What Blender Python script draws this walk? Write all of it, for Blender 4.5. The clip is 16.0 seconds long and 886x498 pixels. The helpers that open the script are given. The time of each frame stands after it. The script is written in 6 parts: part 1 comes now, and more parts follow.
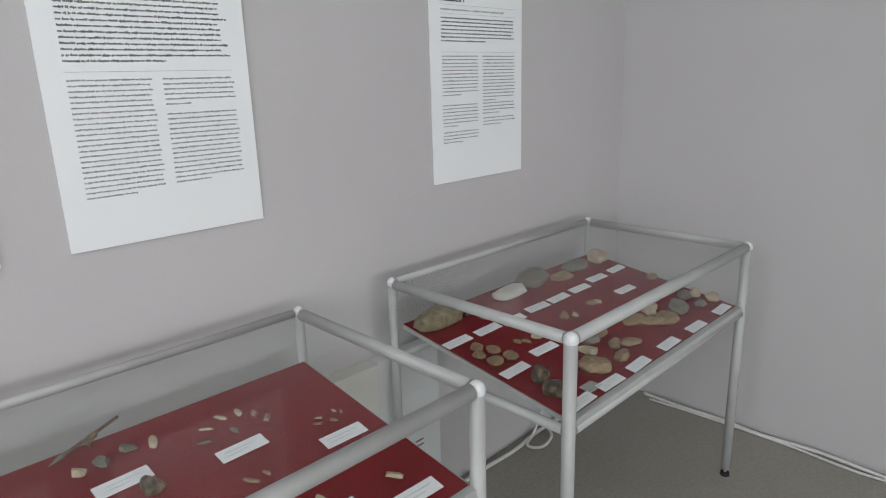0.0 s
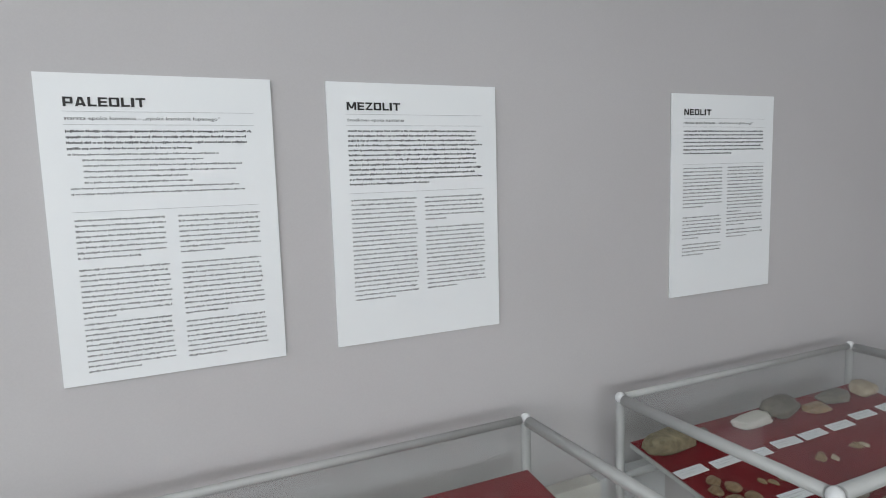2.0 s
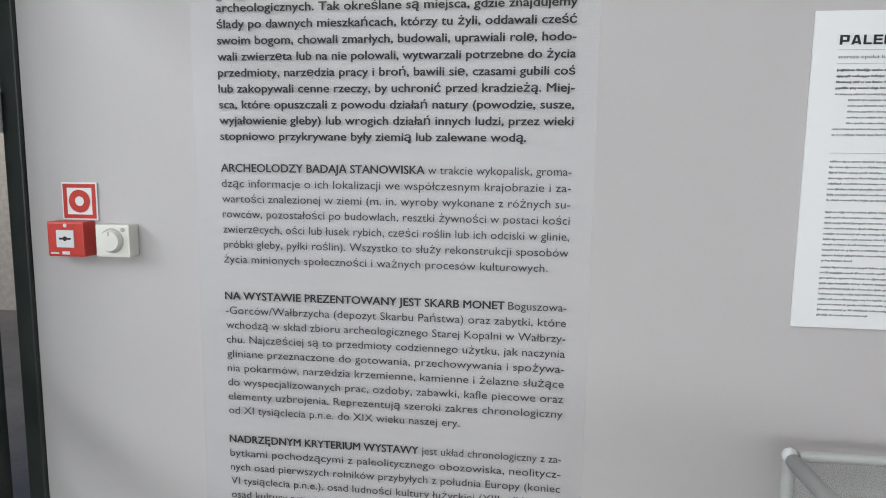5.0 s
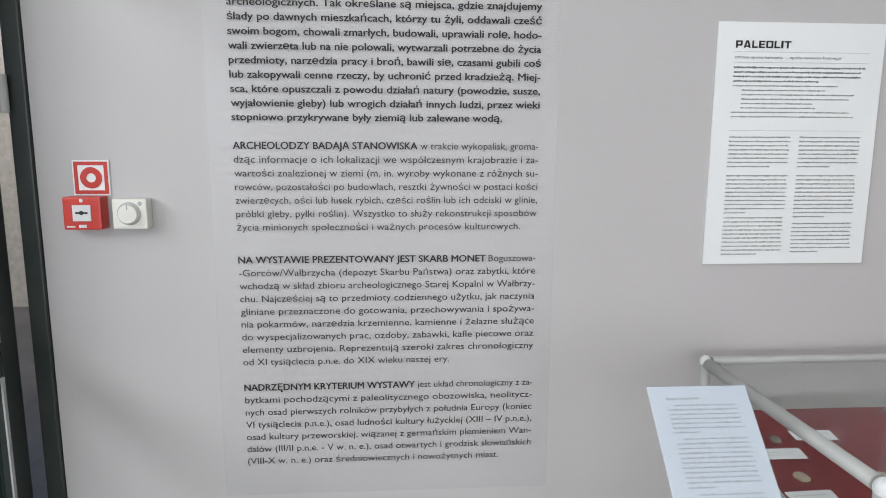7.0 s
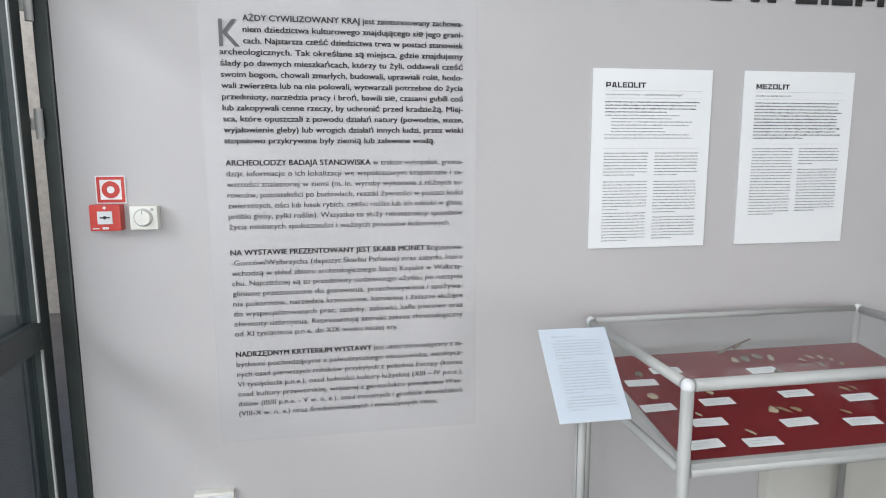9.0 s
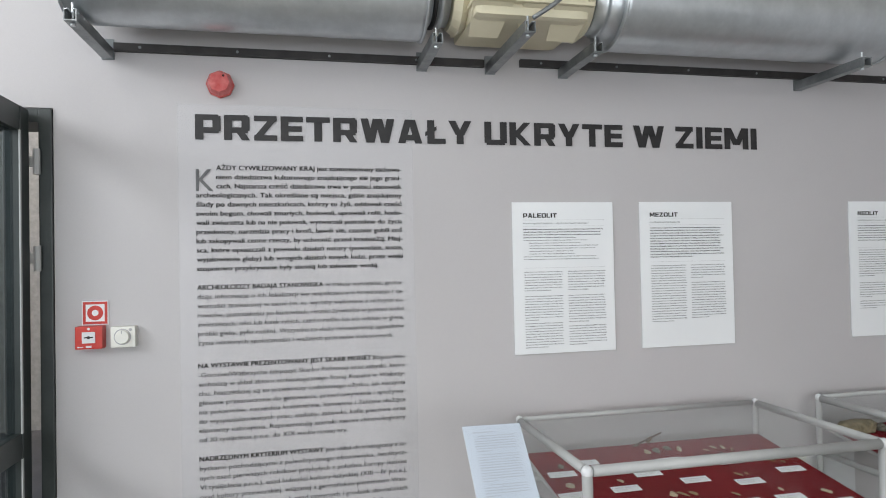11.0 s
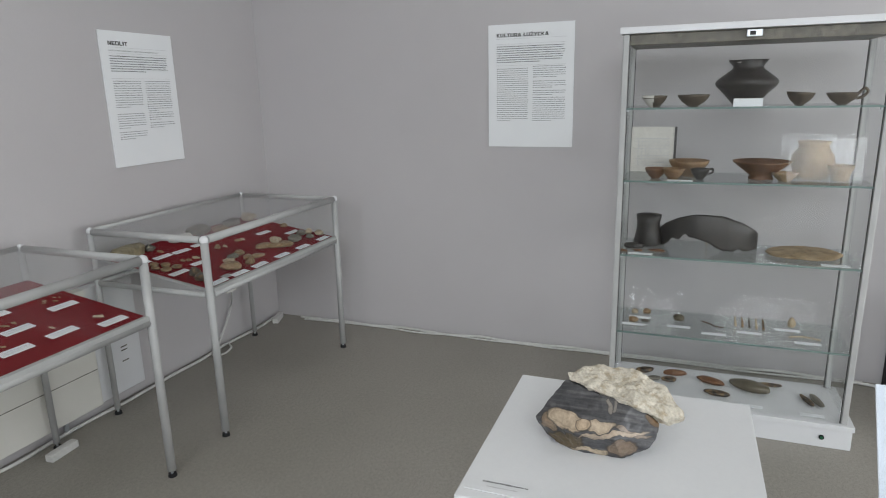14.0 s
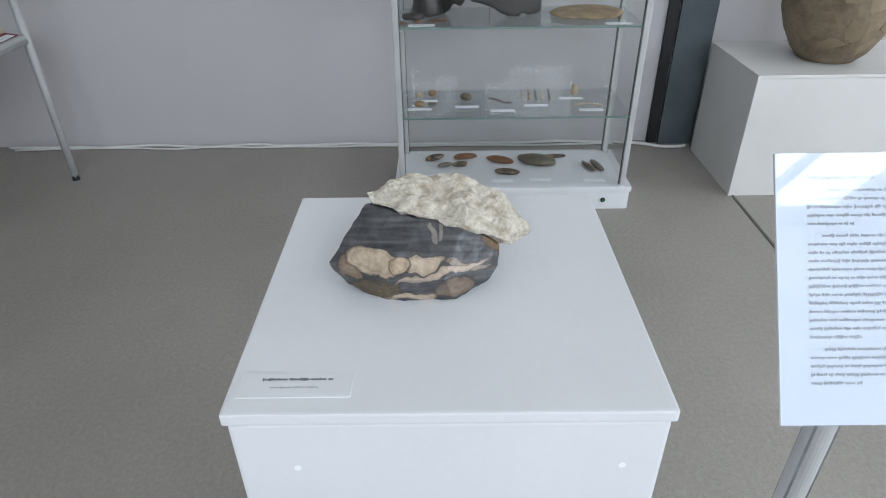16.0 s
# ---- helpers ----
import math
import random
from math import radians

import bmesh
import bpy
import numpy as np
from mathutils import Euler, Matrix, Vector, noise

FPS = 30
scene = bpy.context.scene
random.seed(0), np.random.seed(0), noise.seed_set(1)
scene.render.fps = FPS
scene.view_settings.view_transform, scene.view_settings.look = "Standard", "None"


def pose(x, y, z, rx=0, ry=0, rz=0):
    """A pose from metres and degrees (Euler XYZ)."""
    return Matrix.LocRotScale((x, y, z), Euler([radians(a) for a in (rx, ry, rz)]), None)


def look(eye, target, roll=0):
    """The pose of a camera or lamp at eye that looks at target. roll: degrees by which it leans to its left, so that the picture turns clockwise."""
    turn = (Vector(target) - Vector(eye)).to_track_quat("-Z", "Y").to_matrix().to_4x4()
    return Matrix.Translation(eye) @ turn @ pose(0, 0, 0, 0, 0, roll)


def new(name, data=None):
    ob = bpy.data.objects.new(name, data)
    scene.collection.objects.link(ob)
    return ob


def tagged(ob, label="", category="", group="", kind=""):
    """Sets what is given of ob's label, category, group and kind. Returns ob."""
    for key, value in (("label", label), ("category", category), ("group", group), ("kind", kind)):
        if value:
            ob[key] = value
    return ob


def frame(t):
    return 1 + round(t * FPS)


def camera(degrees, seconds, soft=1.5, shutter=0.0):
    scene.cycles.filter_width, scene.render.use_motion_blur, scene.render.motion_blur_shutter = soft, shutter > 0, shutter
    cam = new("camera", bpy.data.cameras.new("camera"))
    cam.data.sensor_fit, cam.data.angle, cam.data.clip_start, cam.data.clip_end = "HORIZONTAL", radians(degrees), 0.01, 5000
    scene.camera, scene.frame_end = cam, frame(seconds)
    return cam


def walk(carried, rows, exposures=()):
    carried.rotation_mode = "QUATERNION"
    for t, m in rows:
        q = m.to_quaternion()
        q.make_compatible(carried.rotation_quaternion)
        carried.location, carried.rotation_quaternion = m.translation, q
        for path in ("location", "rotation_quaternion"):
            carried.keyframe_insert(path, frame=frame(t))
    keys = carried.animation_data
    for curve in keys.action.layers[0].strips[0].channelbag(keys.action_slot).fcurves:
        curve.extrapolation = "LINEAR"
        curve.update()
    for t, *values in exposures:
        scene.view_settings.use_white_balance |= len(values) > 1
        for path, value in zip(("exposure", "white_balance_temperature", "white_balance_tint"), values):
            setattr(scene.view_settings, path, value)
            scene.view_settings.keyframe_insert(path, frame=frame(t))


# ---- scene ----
cam = camera(69.8, 16.0, soft=1.0)
PATH = [
    (0, (-0.03, 0.128, 1.635), (1.325, 1.504, 1.115), -1.7),
    (0.5, (-0.103, 0.119, 1.662), (1.267, 1.504, 1.209), -2.6),
    (1, (-0.096, 0.121, 1.684), (1.206, 1.597, 1.329), -2.3),
    (1.5, (-0.086, 0.129, 1.686), (1.026, 1.768, 1.415), -2.3),
    (2, (-0.093, 0.134, 1.72), (0.757, 1.928, 1.481), -1.7),
    (2.5, (-0.169, 0.132, 1.708), (0.301, 2.064, 1.494), -1.0),
    (3, (-0.321, 0.082, 1.677), (-0.177, 2.068, 1.492), -1.1),
    (3.5, (-0.478, 0.076, 1.65), (-0.553, 2.065, 1.46), -1.0),
    (4, (-0.679, 0.162, 1.634), (-0.889, 2.139, 1.412), -0.4),
    (4.5, (-0.82, 0.266, 1.621), (-1.079, 2.235, 1.386), 0.5),
    (6.8, (-1.146, -0.027, 1.6), (-1.056, 1.945, 1.28), 0.6),
    (7, (-1.187, -0.06, 1.602), (-1.053, 1.911, 1.288), 0.2),
    (7.5, (-1.214, -0.157, 1.614), (-1.015, 1.805, 1.283), -0.2),
    (8, (-1.162, -0.34, 1.615), (-0.92, 1.617, 1.275), -0.2),
    (8.5, (-1.173, -0.469, 1.627), (-0.888, 1.481, 1.284), 0.1),
    (9, (-1.269, -0.612, 1.64), (-0.939, 1.337, 1.341), -0.2),
    (9.2, (-1.288, -0.669, 1.644), (-0.948, 1.288, 1.405), -0.4),
    (11.3, (-1.191, -1.03, 1.706), (-0.736, 0.916, 1.768), -1.3),
    (11.5, (-1.207, -1.028, 1.683), (-0.671, 0.897, 1.761), -2.0),
    (12, (-1.214, -1.03, 1.68), (-0.301, 0.749, 1.723), -3.4),
    (12.5, (-1.189, -1.039, 1.662), (0.198, 0.401, 1.632), -3.6),
    (13, (-1.157, -1.044, 1.638), (0.564, -0.039, 1.472), -2.5),
    (13.5, (-1.057, -1.043, 1.635), (0.729, -0.19, 1.346), -2.0),
    (14, (-1.003, -1.05, 1.618), (0.811, -0.359, 1.137), -1.3),
    (14.5, (-0.937, -1.008, 1.59), (0.885, -0.594, 0.876), 0.2),
    (15, (-0.872, -0.952, 1.548), (0.9, -0.813, 0.629), 0.4),
    (15.5, (-0.752, -0.945, 1.509), (0.961, -0.889, 0.477), -0.9),
    (16, (-0.619, -0.971, 1.477), (1.066, -0.966, 0.4), -0.7),
]
EXPOSURES = [
    (0.0, -0.11, 6450, 10), (2.0, -0.18, 6350, 9), (3.0, -0.2, 6300, 8), (4.5, -0.13, 6400, 9), (7.0, -0.05, 6450, 10), (8.5, 0.13, 6400, 10), (9.0, 0.13, 6350, 10),
    (11.5, -0.12, 6450, 10), (12.5, 0.05, 6500, 10), (13.0, -0.16, 6500, 10), (13.5, -0.24, 6500, 10), (14.5, -0.15, 6250, 10), (16.0, -0.12, 5950, 10),
]
walk(cam, [(t, look(eye, target, roll)) for t, eye, target, roll in PATH], EXPOSURES)

# ---------------------------------------------------------------- world and light
world = bpy.data.worlds.new("sky")
scene.world = world
world.use_nodes = True
wn = world.node_tree.nodes
sky = wn.new("ShaderNodeTexSky")
sky.sky_type = "NISHITA"
sky.sun_disc = False
sky.sun_elevation, sky.sun_rotation = radians(35), radians(215)
sky.air_density, sky.dust_density = 1.0, 3.0
wn["Background"].inputs["Strength"].default_value = 0.12
world.node_tree.links.new(sky.outputs[0], wn["Background"].inputs["Color"])

NORTH, EAST, WEST, SOUTH = 1.77, 2.85, -5.2, -5.6
SLOPE, EAVE = 0.30, 2.70
# openings: west windows by y, south windows by x
WEST_WINDOWS = [(-3.2, -1.7), (-1.2, 0.3)]
SOUTH_WINDOWS = [(-4.4, -2.8), (-2.3, -0.7), (0.1, 1.7)]
WIN_Z = (2.6, 4.35)
LOW_WINDOW = (-3.4, -2.45, 0.25, 0.87)
SKYLIGHT = (-4.9, -3.2, -5.2, -3.4)
SOUTH_Z = (0.85, 2.45)


def window_light(name, centre, turn, w, h, power):
    lamp = bpy.data.lights.new(name, "AREA")
    lamp.shape, lamp.size, lamp.size_y, lamp.energy = "RECTANGLE", w, h, power
    lamp.color = (0.94, 0.985, 1.015)
    ob = new(name, lamp)
    ob.matrix_world = pose(*centre, *turn)
    return ob


for a, b in WEST_WINDOWS:
    window_light("window_light", (WEST - 0.02, (a + b) / 2, sum(WIN_Z) / 2), (0, -90, 0), WIN_Z[1] - WIN_Z[0], b - a, 92)
for a, b in SOUTH_WINDOWS:
    window_light("window_light", ((a + b) / 2, SOUTH - 0.02, sum(SOUTH_Z) / 2), (90, 0, 0), b - a, SOUTH_Z[1] - SOUTH_Z[0], 62)


window_light("window_light", (WEST - 0.02, (LOW_WINDOW[0] + LOW_WINDOW[1]) / 2, (LOW_WINDOW[2] + LOW_WINDOW[3]) / 2), (0, -90, 0), LOW_WINDOW[3] - LOW_WINDOW[2], LOW_WINDOW[1] - LOW_WINDOW[0], 9.5)
sky_x, sky_y = (SKYLIGHT[0] + SKYLIGHT[1]) / 2, (SKYLIGHT[2] + SKYLIGHT[3]) / 2
window_light("skylight_light", (sky_x, sky_y, EAVE + SLOPE * (EAST - sky_x) + 0.06), (0, math.degrees(math.atan(SLOPE)), 0), 1.7, 1.8, 95)


# ---------------------------------------------------------------- materials
def nodes_of(name):
    m = bpy.data.materials.new(name)
    m.use_nodes = True
    t = m.node_tree
    return m, t, t.nodes["Principled BSDF"]


def link(t, a, b):
    t.links.new(a, b)


def noise_node(t, scale, detail=4, rough=0.55, distortion=0.0):
    co = t.nodes.new("ShaderNodeTexCoord")
    n = t.nodes.new("ShaderNodeTexNoise")
    n.inputs["Scale"].default_value, n.inputs["Detail"].default_value = scale, detail
    n.inputs["Roughness"].default_value, n.inputs["Distortion"].default_value = rough, distortion
    link(t, co.outputs["Object"], n.inputs["Vector"])
    return n


def ramp_node(t, source, stops):
    r = t.nodes.new("ShaderNodeValToRGB")
    el = r.color_ramp.elements
    while len(el) < len(stops):
        el.new(0.5)
    for e, (p, c) in zip(el, stops):
        e.position, e.color = p, (*c, 1)
    link(t, source, r.inputs["Fac"])
    return r


def surface(name, dark, light, scale=3.0, rough=0.6, grain=60.0, bump=0.1, metal=0.0, spread=(0.3, 0.7), spec=0.5, grain_amount=0.12):
    """Two-scale variation: broad stains between two colours and a fine grain with relief."""
    m, t, b = nodes_of(name)
    broad = noise_node(t, scale, 5)
    fine = noise_node(t, grain, 3)
    cr = ramp_node(t, broad.outputs["Fac"], [(spread[0], dark), (spread[1], light)])
    mix = t.nodes.new("ShaderNodeMix")
    mix.data_type, mix.blend_type = "RGBA", "MULTIPLY"
    gr = ramp_node(t, fine.outputs["Fac"], [(0.3, (1 - grain_amount,) * 3), (0.7, (1 + 0 * grain_amount,) * 3)])
    mix.inputs["Factor"].default_value = 1.0
    link(t, cr.outputs["Color"], mix.inputs["A"])
    link(t, gr.outputs["Color"], mix.inputs["B"])
    link(t, mix.outputs["Result"], b.inputs["Base Color"])
    b.inputs["Roughness"].default_value, b.inputs["Metallic"].default_value = rough, metal
    b.inputs["Specular IOR Level"].default_value = spec
    if bump:
        bp = t.nodes.new("ShaderNodeBump")
        bp.inputs["Strength"].default_value, bp.inputs["Distance"].default_value = bump, 0.002
        link(t, fine.outputs["Fac"], bp.inputs["Height"])
        link(t, bp.outputs["Normal"], b.inputs["Normal"])
    return m


def glassy(name, tint, gloss=1.0, rough=0.02):
    """A thin clear pane: what lies behind shows through, with a sheen that grows towards grazing angles."""
    m, t, b = nodes_of(name)
    t.nodes.remove(b)
    tr, gl = t.nodes.new("ShaderNodeBsdfTransparent"), t.nodes.new("ShaderNodeBsdfGlossy")
    lw, mx, pw, mu = t.nodes.new("ShaderNodeLayerWeight"), t.nodes.new("ShaderNodeMixShader"), t.nodes.new("ShaderNodeMath"), t.nodes.new("ShaderNodeMath")
    tr.inputs["Color"].default_value = (*tint, 1)
    gl.inputs["Roughness"].default_value = rough
    lw.inputs["Blend"].default_value = 0.5
    pw.operation, mu.operation = "POWER", "MULTIPLY_ADD"
    pw.inputs[1].default_value = 5.0
    mu.inputs[1].default_value, mu.inputs[2].default_value = 0.9 * gloss, 0.035 * gloss
    link(t, lw.outputs["Facing"], pw.inputs[0])
    link(t, pw.outputs[0], mu.inputs[0])
    link(t, mu.outputs[0], mx.inputs["Fac"])
    link(t, tr.outputs[0], mx.inputs[1])
    link(t, gl.outputs[0], mx.inputs[2])
    link(t, mx.outputs[0], t.nodes["Material Output"].inputs["Surface"])
    return m


def speckled_floor():
    m, t, b = nodes_of("floor_vinyl")
    broad, mid, fine = noise_node(t, 1.3, 5), noise_node(t, 70, 3), noise_node(t, 330, 2)
    base = ramp_node(t, broad.outputs["Fac"], [(0.3, (0.295, 0.277, 0.243)), (0.7, (0.35, 0.33, 0.295))])
    sp = ramp_node(t, fine.outputs["Fac"], [(0.30, (0.50, 0.50, 0.50)), (0.47, (1, 1, 1)), (0.62, (1, 1, 1)), (0.72, (1.25, 1.25, 1.22))])
    sm = ramp_node(t, mid.outputs["Fac"], [(0.3, (0.84, 0.837, 0.83)), (0.7, (1.06, 1.06, 1.06))])
    for prev, over in ((base, sp),):
        m1 = t.nodes.new("ShaderNodeMix")
        m1.data_type, m1.blend_type = "RGBA", "MULTIPLY"
        m1.inputs["Factor"].default_value = 1
        link(t, prev.outputs["Color"], m1.inputs["A"])
        link(t, over.outputs["Color"], m1.inputs["B"])
    m2 = t.nodes.new("ShaderNodeMix")
    m2.data_type, m2.blend_type = "RGBA", "MULTIPLY"
    m2.inputs["Factor"].default_value = 1
    link(t, m1.outputs["Result"], m2.inputs["A"])
    link(t, sm.outputs["Color"], m2.inputs["B"])
    link(t, m2.outputs["Result"], b.inputs["Base Color"])
    rr = t.nodes.new("ShaderNodeMapRange")
    rr.inputs["To Min"].default_value, rr.inputs["To Max"].default_value = 0.42, 0.62
    link(t, broad.outputs["Fac"], rr.inputs["Value"])
    link(t, rr.outputs[0], b.inputs["Roughness"])
    bp = t.nodes.new("ShaderNodeBump")
    bp.inputs["Strength"].default_value, bp.inputs["Distance"].default_value = 0.15, 0.001
    link(t, mid.outputs["Fac"], bp.inputs["Height"])
    link(t, bp.outputs["Normal"], b.inputs["Normal"])
    return m


def banded_flint():
    """Blue-grey flint with fine level streaks and tan lenses, each with a dark outline."""
    m, t, b = nodes_of("banded_flint")
    co = t.nodes.new("ShaderNodeTexCoord")
    sep = t.nodes.new("ShaderNodeSeparateXYZ")
    link(t, co.outputs["Object"], sep.inputs[0])
    # coordinates in the plane of the broken face: along y, and up the slope
    up = t.nodes.new("ShaderNodeVectorMath")
    up.operation = "DOT_PRODUCT"
    up.inputs[1].default_value = (0.51, 0, 0.86)
    link(t, co.outputs["Object"], up.inputs[0])
    plane = t.nodes.new("ShaderNodeCombineXYZ")
    link(t, sep.outputs["Y"], plane.inputs[0])
    link(t, up.outputs["Value"], plane.inputs[1])
    warp = noise_node(t, 28, 2.5, 0.5, 0.3)
    bend = t.nodes.new("ShaderNodeVectorMath")
    bend.operation = "MULTIPLY_ADD"
    bend.inputs[1].default_value = (0.03, 0.03, 0)
    bend.inputs[2].default_value = (-0.015, -0.015 + 0.0102, 0)
    link(t, warp.outputs["Color"], bend.inputs[0])
    bent = t.nodes.new("ShaderNodeVectorMath")
    link(t, plane.outputs[0], bent.inputs[0])
    link(t, bend.outputs[0], bent.inputs[1])
    streak = t.nodes.new("ShaderNodeTexNoise")
    smap = t.nodes.new("ShaderNodeMapping")
    smap.inputs["Scale"].default_value = (14, 150, 1)
    smap.inputs["Rotation"].default_value = (0, 0, 0.12)
    link(t, plane.outputs[0], smap.inputs["Vector"])
    link(t, smap.outputs[0], streak.inputs["Vector"])
    streak.inputs["Scale"].default_value, streak.inputs["Detail"].default_value = 1.0, 4
    colour = ramp_node(t, streak.outputs["Fac"], [(0.28, (0.028, 0.028, 0.031)), (0.5, (0.066, 0.066, 0.071)), (0.72, (0.125, 0.122, 0.122))]).outputs["Color"]
    fine = noise_node(t, 160, 4)
    # lenses: place along y, place up the slope, half sizes, turn in degrees, colour
    for cy, cw, ry, rw, turn, tint in (
            (-0.080, 0.074, 0.016, 0.013, 35, (0.13, 0.075, 0.03)), (0.064, 0.014, 0.03, 0.014, 5, (0.12, 0.09, 0.05)), (-0.034, 0.017, 0.026, 0.011, -20, (0.20, 0.15, 0.11)),
            (0.022, 0.003, 0.034, 0.0042, 0, (0.48, 0.39, 0.28)), (0.10, 0.042, 0.02, 0.012, 40, (0.26, 0.19, 0.13)), (-0.045, 0.043, 0.03, 0.005, 12, (0.24, 0.19, 0.15)),
            (-0.012, 0.034, 0.058, 0.0042, -12, (0.42, 0.34, 0.26)), (0.012, 0.046, 0.027, 0.0105, -4, (0.47, 0.38, 0.28)), (0.066, 0.050, 0.041, 0.0145, 14, (0.47, 0.375, 0.27)),
            (0.036, 0.046, 0.0125, 0.012, 0, (0.47, 0.36, 0.25)), (-0.004, 0.083, 0.0035, 0.012, -15, (0.25, 0.225, 0.20)), (-0.012, 0.085, 0.003, 0.010, 10, (0.23, 0.21, 0.19))):
        mp = t.nodes.new("ShaderNodeMapping")
        mp.vector_type = "TEXTURE"
        mp.inputs["Location"].default_value = (cy, cw, 0)
        mp.inputs["Rotation"].default_value = (0, 0, radians(turn))
        mp.inputs["Scale"].default_value = (ry, rw, 1)
        link(t, bent.outputs[0], mp.inputs["Vector"])
        ln = t.nodes.new("ShaderNodeVectorMath")
        ln.operation = "LENGTH"
        link(t, mp.outputs[0], ln.inputs[0])
        shade = ramp_node(t, ln.outputs["Value"], [(0.0, tint), (0.55, tuple(0.95 * c for c in tint)), (0.66, tuple(0.72 * c for c in tint)), (0.74, tuple(0.95 * c for c in tint)), (0.84, tuple(0.5 * c for c in tint)), (0.92, (0.03, 0.027, 0.024))])
        half = t.nodes.new("ShaderNodeMath")
        half.operation = "MULTIPLY"
        half.inputs[1].default_value = 0.86
        link(t, ln.outputs["Value"], half.inputs[0])
        link(t, half.outputs[0], shade.inputs["Fac"])
        mask = ramp_node(t, half.outputs[0], [(0.86, (1, 1, 1)), (1.0, (0, 0, 0))])
        mx = t.nodes.new("ShaderNodeMix")
        mx.data_type = "RGBA"
        link(t, mask.outputs["Color"], mx.inputs["Factor"])
        link(t, colour, mx.inputs["A"])
        link(t, shade.outputs["Color"], mx.inputs["B"])
        colour = mx.outputs["Result"]
    grain = ramp_node(t, fine.outputs["Fac"], [(0.3, (0.78, 0.78, 0.78)), (0.7, (1.12, 1.12, 1.12))])
    mg = t.nodes.new("ShaderNodeMix")
    mg.data_type, mg.blend_type = "RGBA", "MULTIPLY"
    mg.inputs["Factor"].default_value = 1.0
    link(t, colour, mg.inputs["A"])
    link(t, grain.outputs["Color"], mg.inputs["B"])
    link(t, mg.outputs["Result"], b.inputs["Base Color"])
    b.inputs["Roughness"].default_value = 0.4
    bp = t.nodes.new("ShaderNodeBump")
    bp.inputs["Strength"].default_value, bp.inputs["Distance"].default_value = 0.3, 0.002
    link(t, fine.outputs["Fac"], bp.inputs["Height"])
    link(t, bp.outputs["Normal"], b.inputs["Normal"])
    return m


WALL = surface("wall_paint", (0.49, 0.473, 0.48), (0.525, 0.508, 0.515), 0.9, 0.75, 220, 0.08, grain_amount=0.03)
CEIL = surface("ceiling_paint", (0.73, 0.705, 0.655), (0.77, 0.75, 0.70), 1.0, 0.8, 180, 0.06, grain_amount=0.03)
FLOOR = speckled_floor()
SEAM = surface("seam", (0.09, 0.085, 0.075), (0.13, 0.12, 0.105), 6, 0.7)
WHITE = surface("white_lacquer", (0.66, 0.67, 0.685), (0.705, 0.715, 0.73), 3, 0.4, 120, 0.03, grain_amount=0.02)
OFFWHITE = surface("off_white_lacquer", (0.58, 0.575, 0.55), (0.64, 0.635, 0.61), 3, 0.42, 120, 0.03, grain_amount=0.02)
PAPER = surface("poster_board", (0.80, 0.82, 0.835), (0.84, 0.855, 0.87), 2, 0.5, 300, 0.02, grain_amount=0.01)
CARD = surface("label_card", (0.82, 0.84, 0.87), (0.87, 0.885, 0.91), 12, 0.5, 300, 0.02, grain_amount=0.02)
PLASTIC = surface("white_plastic", (0.70, 0.69, 0.64), (0.76, 0.75, 0.70), 9, 0.42, 200, 0.03, grain_amount=0.02)
CABLE = surface("cable_sheath", (0.60, 0.60, 0.58), (0.72, 0.72, 0.70), 5, 0.5)
CREAM = surface("cream_plastic", (0.62, 0.57, 0.41), (0.68, 0.63, 0.47), 5, 0.45, 150, 0.04, grain_amount=0.03)
HEATER = surface("heater_enamel", (0.66, 0.65, 0.60), (0.72, 0.71, 0.66), 4, 0.45, 150, 0.03, grain_amount=0.02)
ALU = surface("anodised_aluminium", (0.41, 0.415, 0.41), (0.48, 0.485, 0.48), 7, 0.62, 240, 0.04, metal=0.2, grain_amount=0.05)
DULLZINC = surface("dull_galvanised_steel", (0.40, 0.42, 0.44), (0.50, 0.52, 0.54), 14, 0.46, 45, 0.08, metal=0.75, spread=(0.35, 0.65), grain_amount=0.1)
ZINC = surface("galvanised_steel", (0.53, 0.56, 0.58), (0.62, 0.65, 0.67), 9, 0.34, 45, 0.05, metal=0.8, spread=(0.35, 0.65), grain_amount=0.06)
STRUT = surface("strut_steel", (0.20, 0.215, 0.22), (0.36, 0.38, 0.385), 10, 0.4, 90, 0.06, metal=0.8)
DARKRAIL = surface("dark_rail", (0.018, 0.016, 0.016), (0.04, 0.036, 0.035), 14, 0.55, 120, 0.1)
DOORDARK = surface("door_frame_paint", (0.018, 0.024, 0.023), (0.034, 0.042, 0.04), 6, 0.38, 160, 0.03)
COLUMN = surface("column_paint", (0.068, 0.088, 0.098), (0.095, 0.118, 0.128), 5, 0.42, 90, 0.05)
# black of rubber and metal parts, and of the painted shade beside the column
BLACK = surface("black_rubber_and_shade", (0.006, 0.006, 0.007), (0.014, 0.014, 0.015), 8, 0.6)
FELT = surface("red_felt", (0.20, 0.013, 0.019), (0.245, 0.019, 0.026), 5, 0.95, 700, 0.5, spec=0.1, grain_amount=0.25)
INK = surface("black_ink", (0.012, 0.011, 0.012), (0.022, 0.02, 0.021), 30, 0.55, bump=0)
INKSOFT = surface("charcoal_ink", (0.03, 0.029, 0.031), (0.045, 0.043, 0.045), 30, 0.6, bump=0)
INKGREY = surface("grey_ink", (0.10, 0.10, 0.105), (0.15, 0.15, 0.155), 30, 0.6, bump=0)
INKFAINT = surface("faint_ink", (0.50, 0.50, 0.52), (0.58, 0.58, 0.60), 30, 0.6, bump=0)
